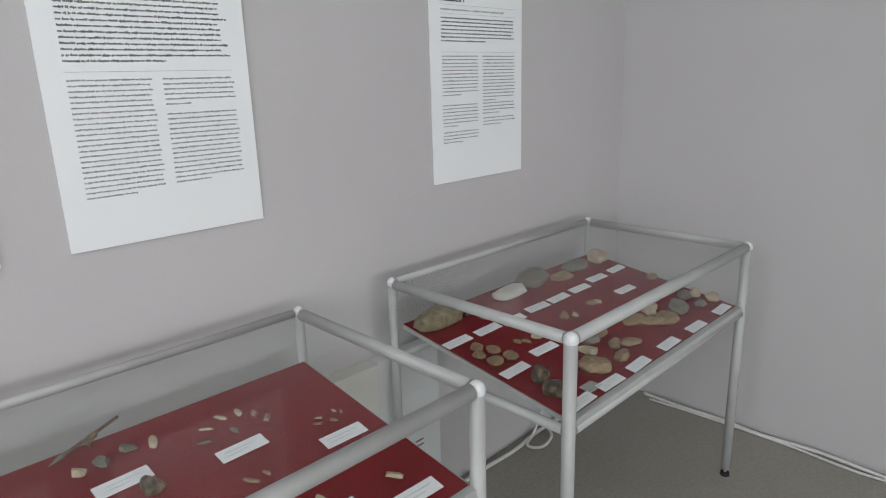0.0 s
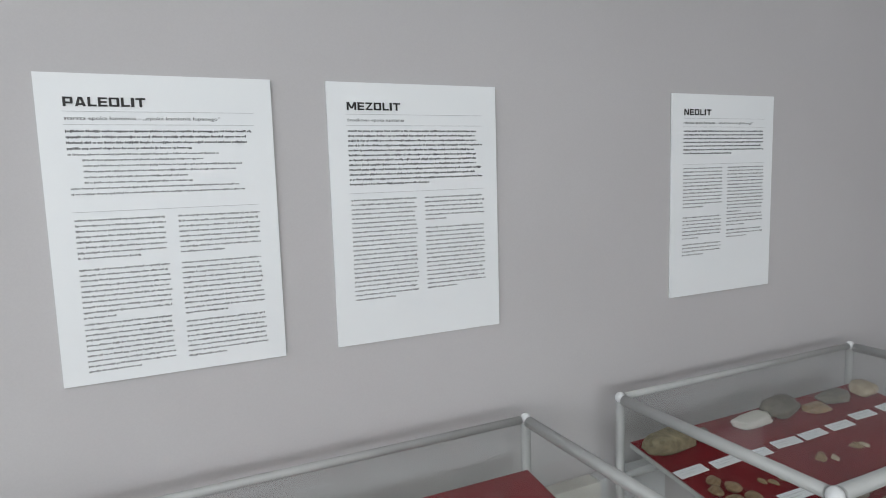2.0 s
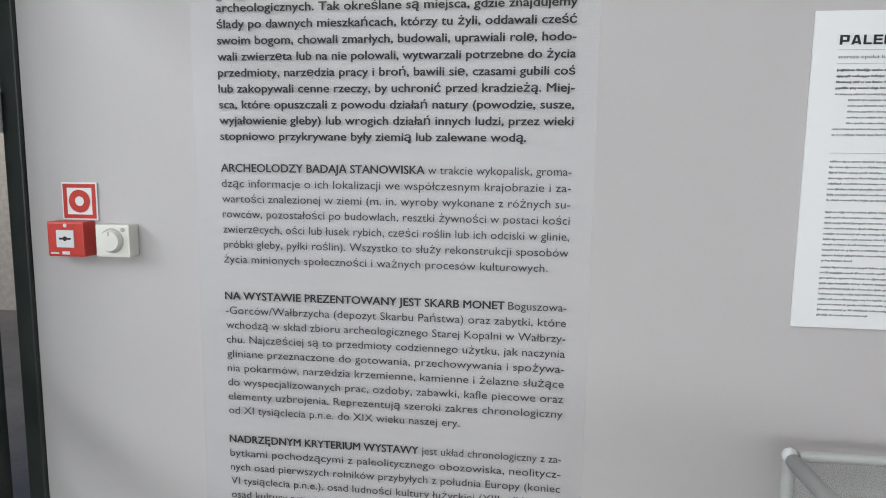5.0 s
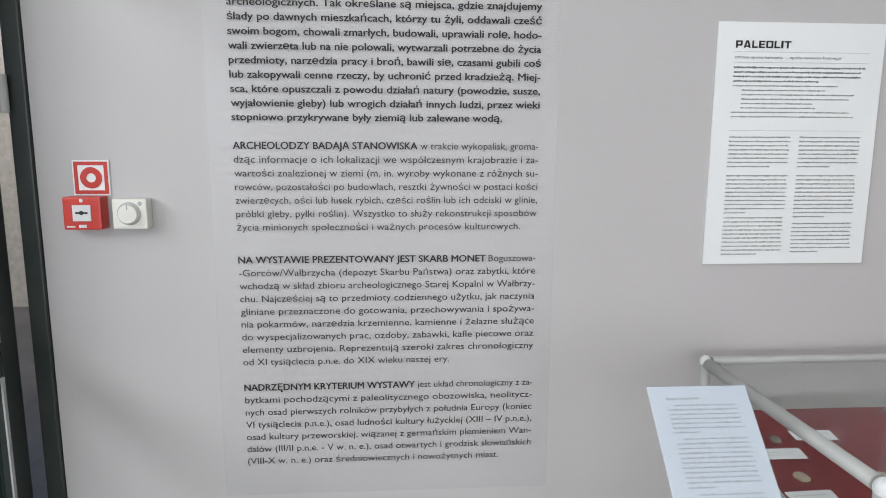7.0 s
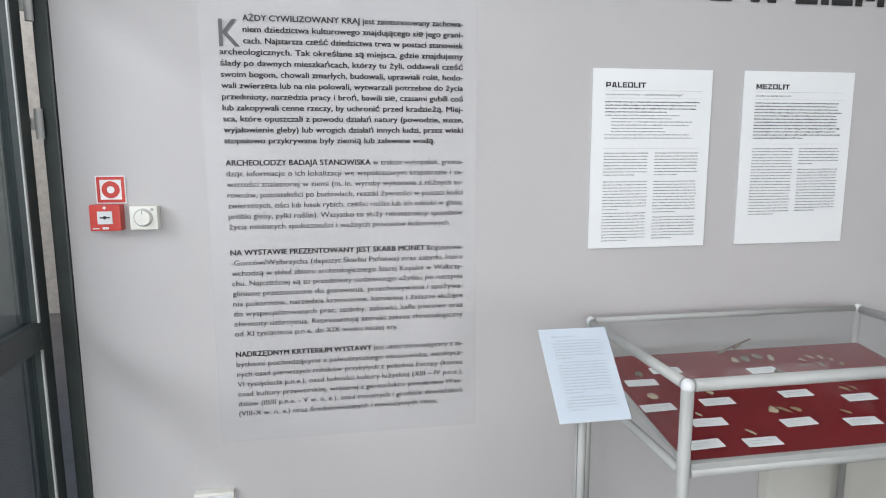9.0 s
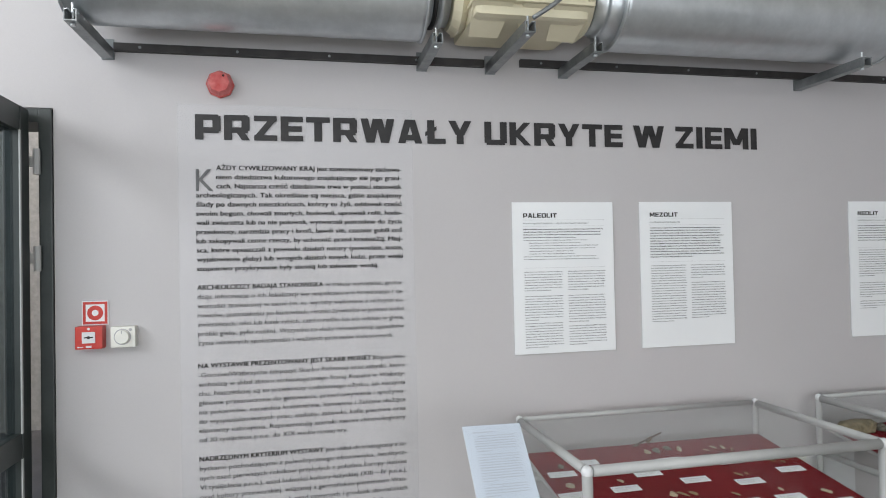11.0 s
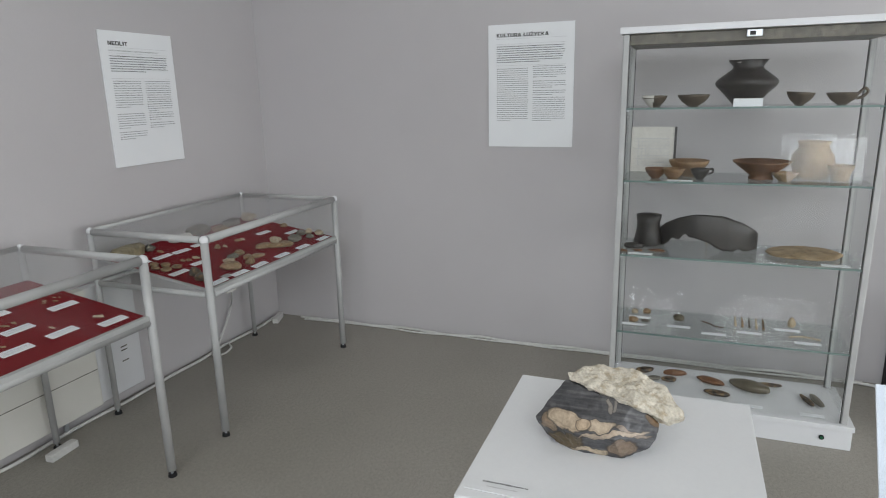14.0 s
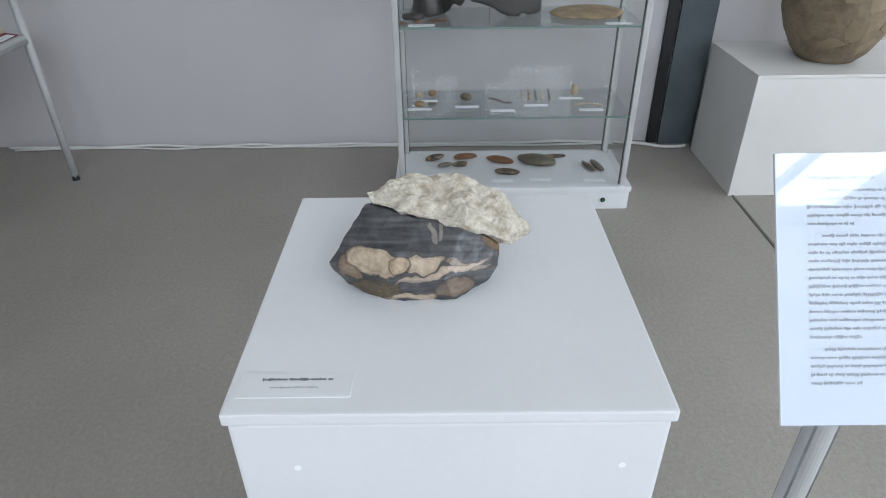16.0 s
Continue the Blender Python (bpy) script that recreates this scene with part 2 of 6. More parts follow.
INKMID = surface("mid_grey_ink", (0.24, 0.24, 0.245), (0.30, 0.30, 0.305), 30, 0.6, bump=0)
INKPALE = surface("pale_ink", (0.38, 0.38, 0.39), (0.46, 0.46, 0.47), 30, 0.6, bump=0)
RED = surface("red_plastic", (0.50, 0.035, 0.025), (0.60, 0.05, 0.035), 12, 0.35, bump=0.02)
SIREN = surface("siren_plastic", (0.52, 0.07, 0.07), (0.70, 0.20, 0.19), 25, 0.22, 60, 0.3)
LENS = surface("dark_lens", (0.006, 0.006, 0.007), (0.015, 0.015, 0.017), 8, 0.1, bump=0)
GREEN = surface("green_lamp", (0.01, 0.09, 0.04), (0.02, 0.14, 0.06), 20, 0.3, bump=0)
CORTEX = surface("flint_cortex", (0.36, 0.30, 0.21), (0.60, 0.555, 0.465), 60, 0.9, 190, 1.0, spread=(0.3, 0.52), grain_amount=0.3)
FLINT = banded_flint()
TAN = surface("tan_flint", (0.15, 0.085, 0.04), (0.38, 0.265, 0.145), 42, 0.5, 200, 0.3)
PALE = surface("pale_flint", (0.32, 0.25, 0.16), (0.54, 0.46, 0.34), 34, 0.55, 200, 0.3)
GREYF = surface("grey_flint", (0.09, 0.082, 0.065), (0.215, 0.195, 0.155), 36, 0.5, 200, 0.3)
DARKF = surface("dark_flint", (0.035, 0.026, 0.018), (0.25, 0.165, 0.085), 44, 0.45, 160, 0.4, spread=(0.42, 0.62))
BEIGE = surface("beige_ground_stone", (0.12, 0.095, 0.05), (0.37, 0.315, 0.20), 34, 0.6, 120, 0.4)
BROWNAXE = surface("brown_polished_stone", (0.11, 0.045, 0.018), (0.24, 0.11, 0.045), 18, 0.4, 150, 0.2)
OLIVE = surface("olive_polished_stone", (0.085, 0.07, 0.042), (0.15, 0.125, 0.085), 16, 0.45, 150, 0.3)
CLAYD = surface("black_clay", (0.018, 0.016, 0.015), (0.045, 0.039, 0.034), 18, 0.4, 120, 0.35)
CLAYG = surface("grey_ware", (0.045, 0.036, 0.026), (0.155, 0.118, 0.078), 20, 0.65, 90, 0.4)
CLAYB = surface("brown_ware", (0.095, 0.045, 0.022), (0.23, 0.12, 0.06), 12, 0.6, 90, 0.4)
CLAYO = surface("ochre_ware", (0.15, 0.085, 0.04), (0.34, 0.22, 0.12), 14, 0.65, 90, 0.4)
# ochre clay made paler: the haze of a glass reflection is in the colour
CLAYHAZED = surface("reflection_paled_ware", (0.25, 0.17, 0.09), (0.42, 0.31, 0.18), 12, 0.65, 90, 0.4)
DISCWARE = surface("disc_ware", (0.20, 0.13, 0.065), (0.42, 0.31, 0.18), 22, 0.75, 90, 0.6)
# the boards' paper in a darker copy, to offset stronger light on the stands
SHEET = surface("darkened_stand_paper", (0.66, 0.69, 0.73), (0.70, 0.73, 0.77), 4, 0.45, 200, 0.02, grain_amount=0.02)
CLAYW = surface("plaster_fill", (0.62, 0.60, 0.55), (0.72, 0.70, 0.65), 20, 0.8, 90, 0.3)
URN = surface("urn_ware", (0.125, 0.092, 0.055), (0.25, 0.195, 0.125), 7, 0.7, 60, 0.6, spread=(0.34, 0.62), grain_amount=0.25)
URNPATCH = surface("urn_repair", (0.165, 0.125, 0.072), (0.255, 0.2, 0.125), 9, 0.75, 60, 0.4)
BONE = surface("bone", (0.36, 0.27, 0.16), (0.55, 0.46, 0.33), 30, 0.6, 200, 0.3)
RUST = surface("rusty_iron", (0.05, 0.03, 0.02), (0.15, 0.085, 0.05), 40, 0.8, 200, 0.6)
GROUND = surface("outside_paving", (0.16, 0.155, 0.145), (0.22, 0.21, 0.20), 2, 0.85, 30, 0.3)
GLASS = glassy("clear_glass", (0.984, 0.99, 0.987), 0.75)
SHELFGLASS = glassy("shelf_glass", (0.93, 0.955, 0.945))
GLASSEDGE = surface("glass_edge", (0.13, 0.20, 0.185), (0.20, 0.28, 0.26), 6, 0.25, bump=0)
PANE = glassy("window_glass", (0.95, 0.96, 0.96))
DOORGLASS = glassy("door_glass", (0.58, 0.63, 0.65))
FILM = glassy("text_film", (0.988, 0.991, 0.995), 0.7, 0.42)
ACRYL = glassy("acrylic_sheet", (0.94, 0.96, 0.985), 0.8, 0.02)


# ---------------------------------------------------------------- mesh helpers
def mesh_of(name, bm, *materials, smooth=False):
    me = bpy.data.meshes.new(name)
    bm.normal_update()
    bm.to_mesh(me)
    bm.free()
    for m in materials:
        me.materials.append(m)
    if smooth:
        me.polygons.foreach_set("use_smooth", [len(p.vertices) < 5 for p in me.polygons])
    return me


def part(name, bm, material, parent, label="", smooth=False):
    ob = new(name, mesh_of(name, bm, *(material if isinstance(material, (list, tuple)) else (material,)), smooth=smooth))
    ob.parent = parent
    return tagged(ob, label)


def thing(name, label, category, group="", kind="", at=None):
    return tagged(placed(new(name), at), label, category, group, kind)


def placed(ob, at):
    if at is not None:
        ob.matrix_world = at
    return ob


def single(name, bm, material, label, category, group="", kind="", at=None, smooth=False):
    ob = new(name, mesh_of(name, bm, *(material if isinstance(material, (list, tuple)) else (material,)), smooth=smooth))
    return tagged(placed(ob, at), label, category, group, kind)


def box(x0, x1, y0, y1, z0, z1, bevel=0.0, bm=None):
    bm = bm or bmesh.new()
    m = Matrix.LocRotScale(((x0 + x1) / 2, (y0 + y1) / 2, (z0 + z1) / 2), None, (abs(x1 - x0), abs(y1 - y0), abs(z1 - z0)))
    made = bmesh.ops.create_cube(bm, size=1, matrix=m)
    if bevel:
        edges = {e for v in made["verts"] for e in v.link_edges}
        bmesh.ops.bevel(bm, geom=list(edges), offset=bevel, segments=2, profile=0.7, affect="EDGES", clamp_overlap=True)
    return bm


def rod(a, b, r, r2=None, sides=16, bm=None):
    bm = bm or bmesh.new()
    a, b = Vector(a), Vector(b)
    d = b - a
    m = Matrix.Translation((a + b) / 2) @ d.to_track_quat("Z", "Y").to_matrix().to_4x4()
    bmesh.ops.create_cone(bm, cap_ends=True, segments=sides, radius1=r, radius2=r if r2 is None else r2, depth=d.length, matrix=m)
    return bm


def ball(c, r, bm=None, scale=(1, 1, 1)):
    bm = bm or bmesh.new()
    bmesh.ops.create_uvsphere(bm, u_segments=16, v_segments=10, radius=r, matrix=Matrix.LocRotScale(c, None, scale))
    return bm


def lathe(profile, sides=36, bm=None, wobble=0.0, seed=0.0):
    """Turned shape from (radius, height) pairs, open ends closed by a fan where the radius is small."""
    bm = bm or bmesh.new()
    rings = []
    for r, z in profile:
        ring = []
        for i in range(sides):
            a = 2 * math.pi * i / sides
            k = 1 + wobble * noise.noise(Vector((math.cos(a) * 1.3, math.sin(a) * 1.3, z * 9 + seed)))
            ring.append(bm.verts.new((r * k * math.cos(a), r * k * math.sin(a), z)))
        rings.append(ring)
    for lo, hi in zip(rings, rings[1:]):
        for i in range(sides):
            j = (i + 1) % sides
            bm.faces.new((lo[i], lo[j], hi[j], hi[i]))
    bm.faces.new(rings[0][::-1])
    bm.faces.new(rings[-1])
    return bm


def tube(points, r, sides=10, bm=None, ref=None):
    """A round tube along a smooth line through the given points."""
    bm = bm or bmesh.new()
    pts = [Vector(p) for p in points]
    line = []
    for i in range(len(pts) - 1):
        p0, p1, p2, p3 = pts[max(i - 1, 0)], pts[i], pts[i + 1], pts[min(i + 2, len(pts) - 1)]
        for k in range(6):
            s = k / 6
            line.append(0.5 * (2 * p1 + (p2 - p0) * s + (2 * p0 - 5 * p1 + 4 * p2 - p3) * s * s + (3 * p1 - p0 - 3 * p2 + p3) * s ** 3))
    line.append(pts[-1])
    rings = []
    for i, p in enumerate(line):
        d = (line[min(i + 1, len(line) - 1)] - line[max(i - 1, 0)]).normalized()
        side = d.cross(Vector(ref) if ref else Vector((0, 0, 1)) if abs(d.z) < 0.9 else Vector((1, 0, 0))).normalized()
        up = side.cross(d)
        rings.append([bm.verts.new(p + r * (math.cos(a) * side + math.sin(a) * up)) for a in (2 * math.pi * k / sides for k in range(sides))])
    for lo, hi in zip(rings, rings[1:]):
        for k in range(sides):
            bm.faces.new((lo[k], lo[(k + 1) % sides], hi[(k + 1) % sides], hi[k]))
    bm.faces.new(rings[0][::-1])
    bm.faces.new(rings[-1])
    bmesh.ops.recalc_face_normals(bm, faces=bm.faces)
    return bm


def cobble(sx, sy, sz, seed, rough=0.25, facets=0, sub=3, boxy=1.0):
    """A lump of stone resting on z = 0: noise, and flat chipped facets."""
    rnd = random.Random(seed)
    bm = bmesh.new()
    bmesh.ops.create_icosphere(bm, subdivisions=sub, radius=1)
    cuts = []
    for _ in range(facets):
        n = Vector((rnd.uniform(-1, 1), rnd.uniform(-1, 1), rnd.uniform(-0.2, 1))).normalized()
        cuts.append((n, rnd.uniform(0.62, 0.9)))
    off = Vector((seed * 1.7, seed * 0.9, seed * 2.3))
    for v in bm.verts:
        p = v.co.normalized()
        if boxy < 1:
            p = Vector([math.copysign(abs(c) ** boxy, c) for c in p]) * 0.88
        p = p * (1 + rough * noise.noise(p * 1.4 + off) + rough * 0.4 * noise.noise(p * 4 + off))
        for n, d in cuts:
            over = p.dot(n) - d
            if over > 0:
                p -= n * over
        v.co = p
    for v in bm.verts:
        v.co = Vector((v.co.x * sx / 2, v.co.y * sy / 2, max(v.co.z, -0.7) * sz / 2))
    low = min(v.co.z for v in bm.verts)
    for v in bm.verts:
        v.co.z -= low
    return bm


def flake(sx, sy, sz, seed):
    """A knapped flake: an angular outline, bevelled edges and an off-centre ridge."""
    rnd = random.Random(seed)
    bm = bmesh.new()
    n = rnd.randint(6, 8)
    ring = []
    for i in range(n):
        a = 2 * math.pi * (i + rnd.uniform(-0.25, 0.25)) / n
        k = rnd.uniform(0.78, 1.12)
        ring.append((sx / 2 * k * math.copysign(abs(math.cos(a)) ** 0.75, math.cos(a)), sy / 2 * k * math.copysign(abs(math.sin(a)) ** 0.75, math.sin(a))))
    lo = [bm.verts.new((x, y, 0)) for x, y in ring]
    mid = [bm.verts.new((x, y, sz * rnd.uniform(0.2, 0.45))) for x, y in ring]
    ox, oy = rnd.uniform(-0.2, 0.2) * sx, rnd.uniform(-0.2, 0.2) * sy
    hi = [bm.verts.new((x * 0.45 + ox, y * 0.6 + oy, sz * rnd.uniform(0.8, 1.0))) for x, y in ring]
    for a, b in ((lo, mid), (mid, hi)):
        for i in range(n):
            j = (i + 1) % n
            bm.faces.new((a[i], a[j], b[j], b[i]))
    bm.faces.new(lo[::-1])
    bmesh.ops.triangulate(bm, faces=[bm.faces.new(hi)])
    return bm


def text_mesh(body, size, weight=0.0, spacing=1.0):
    """Flat letters of the built-in font as a mesh; returns it with its left, right, bottom and top."""
    cu = bpy.data.curves.new("letters", "FONT")
    cu.body, cu.size, cu.offset, cu.resolution_u, cu.space_character = body, size, weight, 3, spacing
    ob = bpy.data.objects.new("letters", cu)
    scene.collection.objects.link(ob)
    dg = bpy.context.evaluated_depsgraph_get()
    me = bpy.data.meshes.new_from_object(ob.evaluated_get(dg))
    bpy.data.objects.remove(ob)
    bpy.data.curves.remove(cu)
    co = np.empty(len(me.vertices) * 3)
    me.vertices.foreach_get("co", co)
    co = co.reshape(-1, 3)
    return me, co[:, 0].min(), co[:, 0].max(), co[:, 1].min(), co[:, 1].max()


def fattened(me, steps):
    """The same letters laid over themselves at small shifts: a heavier weight."""
    bm = bmesh.new()
    for n, (dx, dy) in enumerate(steps):
        start = len(bm.verts)
        bm.from_mesh(me)
        bm.verts.ensure_lookup_table()
        for v in bm.verts[start:]:
            v.co += Vector((dx, dy, 0.00012 * n))
    bm.to_mesh(me)
    bm.free()


def shape_text(me, sx, sy, dx, dy):
    co = np.empty(len(me.vertices) * 3)
    me.vertices.foreach_get("co", co)
    co = co.reshape(-1, 3)
    co[:, 0], co[:, 1] = co[:, 0] * sx + dx, co[:, 1] * sy + dy
    me.vertices.foreach_set("co", co.ravel())
    me.update()


def letters(name, me, material, parent, at):
    me.materials.clear()
    me.materials.append(material)
    ob = new(name, me)
    ob.parent = parent
    ob.matrix_world = at
    return ob


def line_of(name, parent, material, at, body, left, right, base, cap, weight=0.0, steps=(), spacing=1.0):
    """One line of writing fitted between left and right in the plane of at, with the given capital height."""
    size = cap / 0.72
    me, x0, x1, y0, y1 = text_mesh(body, size, weight, spacing)
    s = (right - left) / (x1 - x0)
    shape_text(me, s, 1, left - x0 * s, base)
    if steps:
        fattened(me, steps)
    return letters(name, me, material, parent, at)


# strokes of a wide heavy sans: (x0, y0, x1, y1) in a unit cell; level strokes are bars, the others slanted stems
GLYPHS = {
    "A": (1.1, [(0.16, 0, 0.44, 1), (0.84, 0, 0.56, 1), (0.26, 0.24, 0.74, 0.24)]), "C": (1.0, [(0, 0.5, 0, 0.5), (0.16, 0, 0.16, 1), (0.1, 0.89, 1, 0.89), (0.1, 0.11, 1, 0.11)]),
    "E": (0.92, [(0.17, 0, 0.17, 1), (0.1, 0.89, 1, 0.89), (0.1, 0.5, 0.94, 0.5), (0.1, 0.11, 1, 0.11)]), "I": (0.36, [(0.5, 0, 0.5, 1)]),
    "K": (1.06, [(0.16, 0, 0.16, 1), (0.34, 0.5, 0.80, 1), (0.34, 0.5, 0.82, 0), (0.2, 0.5, 0.46, 0.5)]), "L": (0.86, [(0.18, 0, 0.18, 1), (0.1, 0.11, 1, 0.11)]),
    "Ł": (0.92, [(0.28, 0, 0.28, 1), (0.2, 0.11, 1, 0.11), (0.0, 0.40, 0.56, 0.66)]), "M": (1.3, [(0.12, 0, 0.12, 1), (0.88, 0, 0.88, 1), (0.16, 1, 0.48, 0.2), (0.84, 1, 0.52, 0.2)]),
    "N": (1.06, [(0.15, 0, 0.15, 1), (0.85, 0, 0.85, 1), (0.18, 1, 0.82, 0)]), "O": (1.08, [(0.15, 0.06, 0.15, 0.94), (0.85, 0.06, 0.85, 0.94), (0.08, 0.89, 0.92, 0.89), (0.08, 0.11, 0.92, 0.11)]),
    "P": (1.0, [(0.16, 0, 0.16, 1), (0.1, 0.89, 0.92, 0.89), (0.1, 0.38, 0.92, 0.38), (0.84, 0.34, 0.84, 0.94)]),
    "R": (1.04, [(0.16, 0, 0.16, 1), (0.1, 0.89, 0.92, 0.89), (0.1, 0.40, 0.92, 0.40), (0.83, 0.38, 0.83, 0.94), (0.60, 0.36, 0.84, 0)]),
    "T": (1.0, [(0.5, 0, 0.5, 0.95), (0, 0.89, 1, 0.89)]), "U": (1.04, [(0.15, 0.08, 0.15, 1), (0.85, 0.08, 0.85, 1), (0.08, 0.11, 0.92, 0.11)]),
    "W": (1.5, [(0.12, 1, 0.28, 0), (0.47, 1, 0.30, 0), (0.53, 1, 0.70, 0), (0.88, 1, 0.72, 0)]), "Y": (1.08, [(0.5, 0, 0.5, 0.5), (0.16, 1, 0.46, 0.40), (0.84, 1, 0.54, 0.40)]),
    "Z": (1.0, [(0.04, 0.89, 0.96, 0.89), (0.04, 0.11, 0.98, 0.11), (0.82, 0.88, 0.18, 0.12)]), "Ż": (1.0, [(0.04, 0.89, 0.96, 0.89), (0.04, 0.11, 0.98, 0.11), (0.82, 0.88, 0.18, 0.12), (0.5, 1.12, 0.5, 1.34)]),
}


def block_word(word, left, right, base, cap, parent, material, at, stem=0.31, bar=0.225, name="letter"):
    """A word in wide heavy capitals, each letter a part of its own."""
    gap = 0.12
    total = sum(GLYPHS[ch][0] for ch in word) + gap * (len(word) - 1)
    k = (right - left) / total
    x = left
    for ch in word:
        w, strokes = GLYPHS[ch]
        w *= k
        hs = min(stem * cap, w * 0.94) / 2 if ch != "I" else w * 0.46
        hb = bar * cap / 2
        bm = bmesh.new()
        for n, (x0, y0, x1, y1) in enumerate(strokes):
            z = 0.00005 * n
            if y0 == y1 and x0 == x1:
                continue
            ax, bx, ay, by = x + x0 * w, x + x1 * w, base + y0 * cap, base + y1 * cap
            if y0 == y1:
                cs = ((ax, ay - hb), (bx, ay - hb), (bx, ay + hb), (ax, ay + hb))
            elif ch == "Ł" and n == 2:
                cs = ((ax, ay - hb * 0.8), (bx, by - hb * 0.8), (bx, by + hb * 0.8), (ax, ay + hb * 0.8))
            else:
                cs = ((ax - hs, ay), (ax + hs, ay), (bx + hs, by), (bx - hs, by))
            bm.faces.new([bm.verts.new((px, py, z)) for px, py in cs])
        bmesh.ops.recalc_face_normals(bm, faces=bm.faces)
        for f in bm.faces:
            if f.normal.z < 0:
                f.normal_flip()
        o = part(name, bm, material, parent)
        o.matrix_world = at
        x += w + gap * k


def north_plane(y=NORTH - 0.003):
    """x to the right and y up on the north wall."""
    return Matrix.Translation((0, y, 0)) @ Matrix.Rotation(radians(90), 4, "X")


# ---------------------------------------------------------------- the room
def wall_with_openings(name, label, along, lo, hi, top, plane, thick, openings):
    """A wall along 'x' or 'y' from lo to hi with rectangular openings (a, b, z0, z1); top(s) gives its height there."""
    bm = bmesh.new()
    cuts = sorted({lo, hi, *[v for o in openings for v in o[:2]]})
    for a, b in zip(cuts, cuts[1:]):
        spans, floor_z = [], 0.0
        for o in sorted(openings, key=lambda o: o[2]):
            if o[0] <= a and b <= o[1]:
                if o[2] > floor_z:
                    spans.append((floor_z, o[2]))
                floor_z = o[3]
        spans.append((floor_z, None))
        for z0, z1 in spans:
            ta, tb = (top(a), top(b)) if z1 is None else (z1, z1)
            cs = []
            for p in (plane, plane + thick):
                for s, z in ((a, z0), (b, z0), (b, tb), (a, ta)):
                    cs.append(bm.verts.new((s, p, z) if along == "x" else (p, s, z)))
            for f in ((0, 1, 2, 3), (7, 6, 5, 4), (0, 4, 5, 1), (1, 5, 6, 2), (2, 6, 7, 3), (3, 7, 4, 0)):
                bm.faces.new([cs[i] for i in f])
    bmesh.ops.recalc_face_normals(bm, faces=bm.faces)
    return single(name, bm, WALL, label, "wall", kind="structure")


def roof(x):
    return EAVE + SLOPE * (EAST - x)


DOOR = (-3.25, -2.185, 0.0, 2.34)
wall_with_openings("wall_north", "smooth pale mauve-grey painted exhibition wall with printed texts", "x", WEST - 0.2, EAST + 0.2, roof, NORTH, 0.25, [DOOR])
wall_with_openings("wall_east", "smooth pale mauve-grey painted wall under the eave", "y", SOUTH - 0.2, NORTH, lambda s: roof(EAST), EAST, 0.25, [])
wall_with_openings("wall_west", "pale mauve-grey painted wall with tall windows", "y", SOUTH - 0.2, NORTH, lambda s: roof(WEST), WEST, -0.25, [(a, b, *WIN_Z) for a, b in WEST_WINDOWS] + [LOW_WINDOW])
wall_with_openings("wall_south", "pale mauve-grey painted wall with wide windows", "x", WEST - 0.2, EAST + 0.2, roof, SOUTH, -0.25, [(a, b, *SOUTH_Z) for a, b in SOUTH_WINDOWS])
single("floor", box(WEST - 0.2, EAST + 0.2, SOUTH - 0.2, NORTH + 0.02, -0.12, 0.0), FLOOR, "speckled grey-brown vinyl floor covering", "floor", kind="structure")
single("ground", box(-60, 60, -60, 60, -0.4, -0.25), GROUND, "grey paved ground outside the building", "ground", kind="structure")
bm = bmesh.new()
kx0, kx1, ky0, ky1 = SKYLIGHT
for x0, x1, y0, y1 in ((WEST - 0.3, kx0, SOUTH - 0.3, NORTH + 0.3), (kx1, EAST + 0.3, SOUTH - 0.3, NORTH + 0.3), (kx0, kx1, SOUTH - 0.3, ky0), (kx0, kx1, ky1, NORTH + 0.3)):
    cs = [bm.verts.new((x, y, roof(x) + dz)) for dz in (0, 0.12) for x, y in ((x0, y0), (x1, y0), (x1, y1), (x0, y1))]
    for f in ((3, 2, 1, 0), (4, 5, 6, 7), (0, 1, 5, 4), (1, 2, 6, 5), (2, 3, 7, 6), (3, 0, 4, 7)):
        bm.faces.new([cs[i] for i in f])
single("ceiling", bm, CEIL, "sloping cream-white painted ceiling", "ceiling", kind="structure")
single("floor_seam", box(-5.0, 2.78, -2.396, -2.384, 0.0, 0.003), SEAM, "dark welded seam across the vinyl floor", "floor seam", kind="structure")
# narrow strip where ceiling and east wall meet
single("trim", box(EAST - 0.016, EAST, SOUTH, NORTH - 0.12, EAVE - 0.024, EAVE - 0.002, 0.003), CEIL, "thin white trim strip under the ceiling", "trim", kind="structure")


def window(name, centre, turn, w, h, bars):
    win = thing(name, "dark-framed window with clear panes in the painted wall", "window", kind="structure", at=pose(*centre, 0, 0, turn))
    t = 0.06
    for n, (x0, x1, z0, z1) in enumerate(((-w / 2, w / 2, -h / 2, -h / 2 + t), (-w / 2, w / 2, h / 2 - t, h / 2), (-w / 2, -w / 2 + t, -h / 2 + t, h / 2 - t), (w / 2 - t, w / 2, -h / 2 + t, h / 2 - t))):
        part("window_frame", box(x0, x1, -0.03, 0.03, z0, z1, 0.004), DOORDARK, win)
    step = (w - 2 * t) / bars
    for k in range(1, bars):
        part("mullion", box(-w / 2 + t + k * step - 0.025, -w / 2 + t + k * step + 0.025, -0.03, 0.03, -h / 2 + t, h / 2 - t, 0.004), DOORDARK, win)
    part("transom", box(-w / 2 + t, w / 2 - t, -0.026, 0.026, h * 0.18, h * 0.18 + 0.05, 0.004), DOORDARK, win)
    p = part("pane", box(-w / 2 + t, w / 2 - t, -0.004, 0.004, -h / 2 + t, h / 2 - t), PANE, win)
    p.visible_shadow = False
    return win


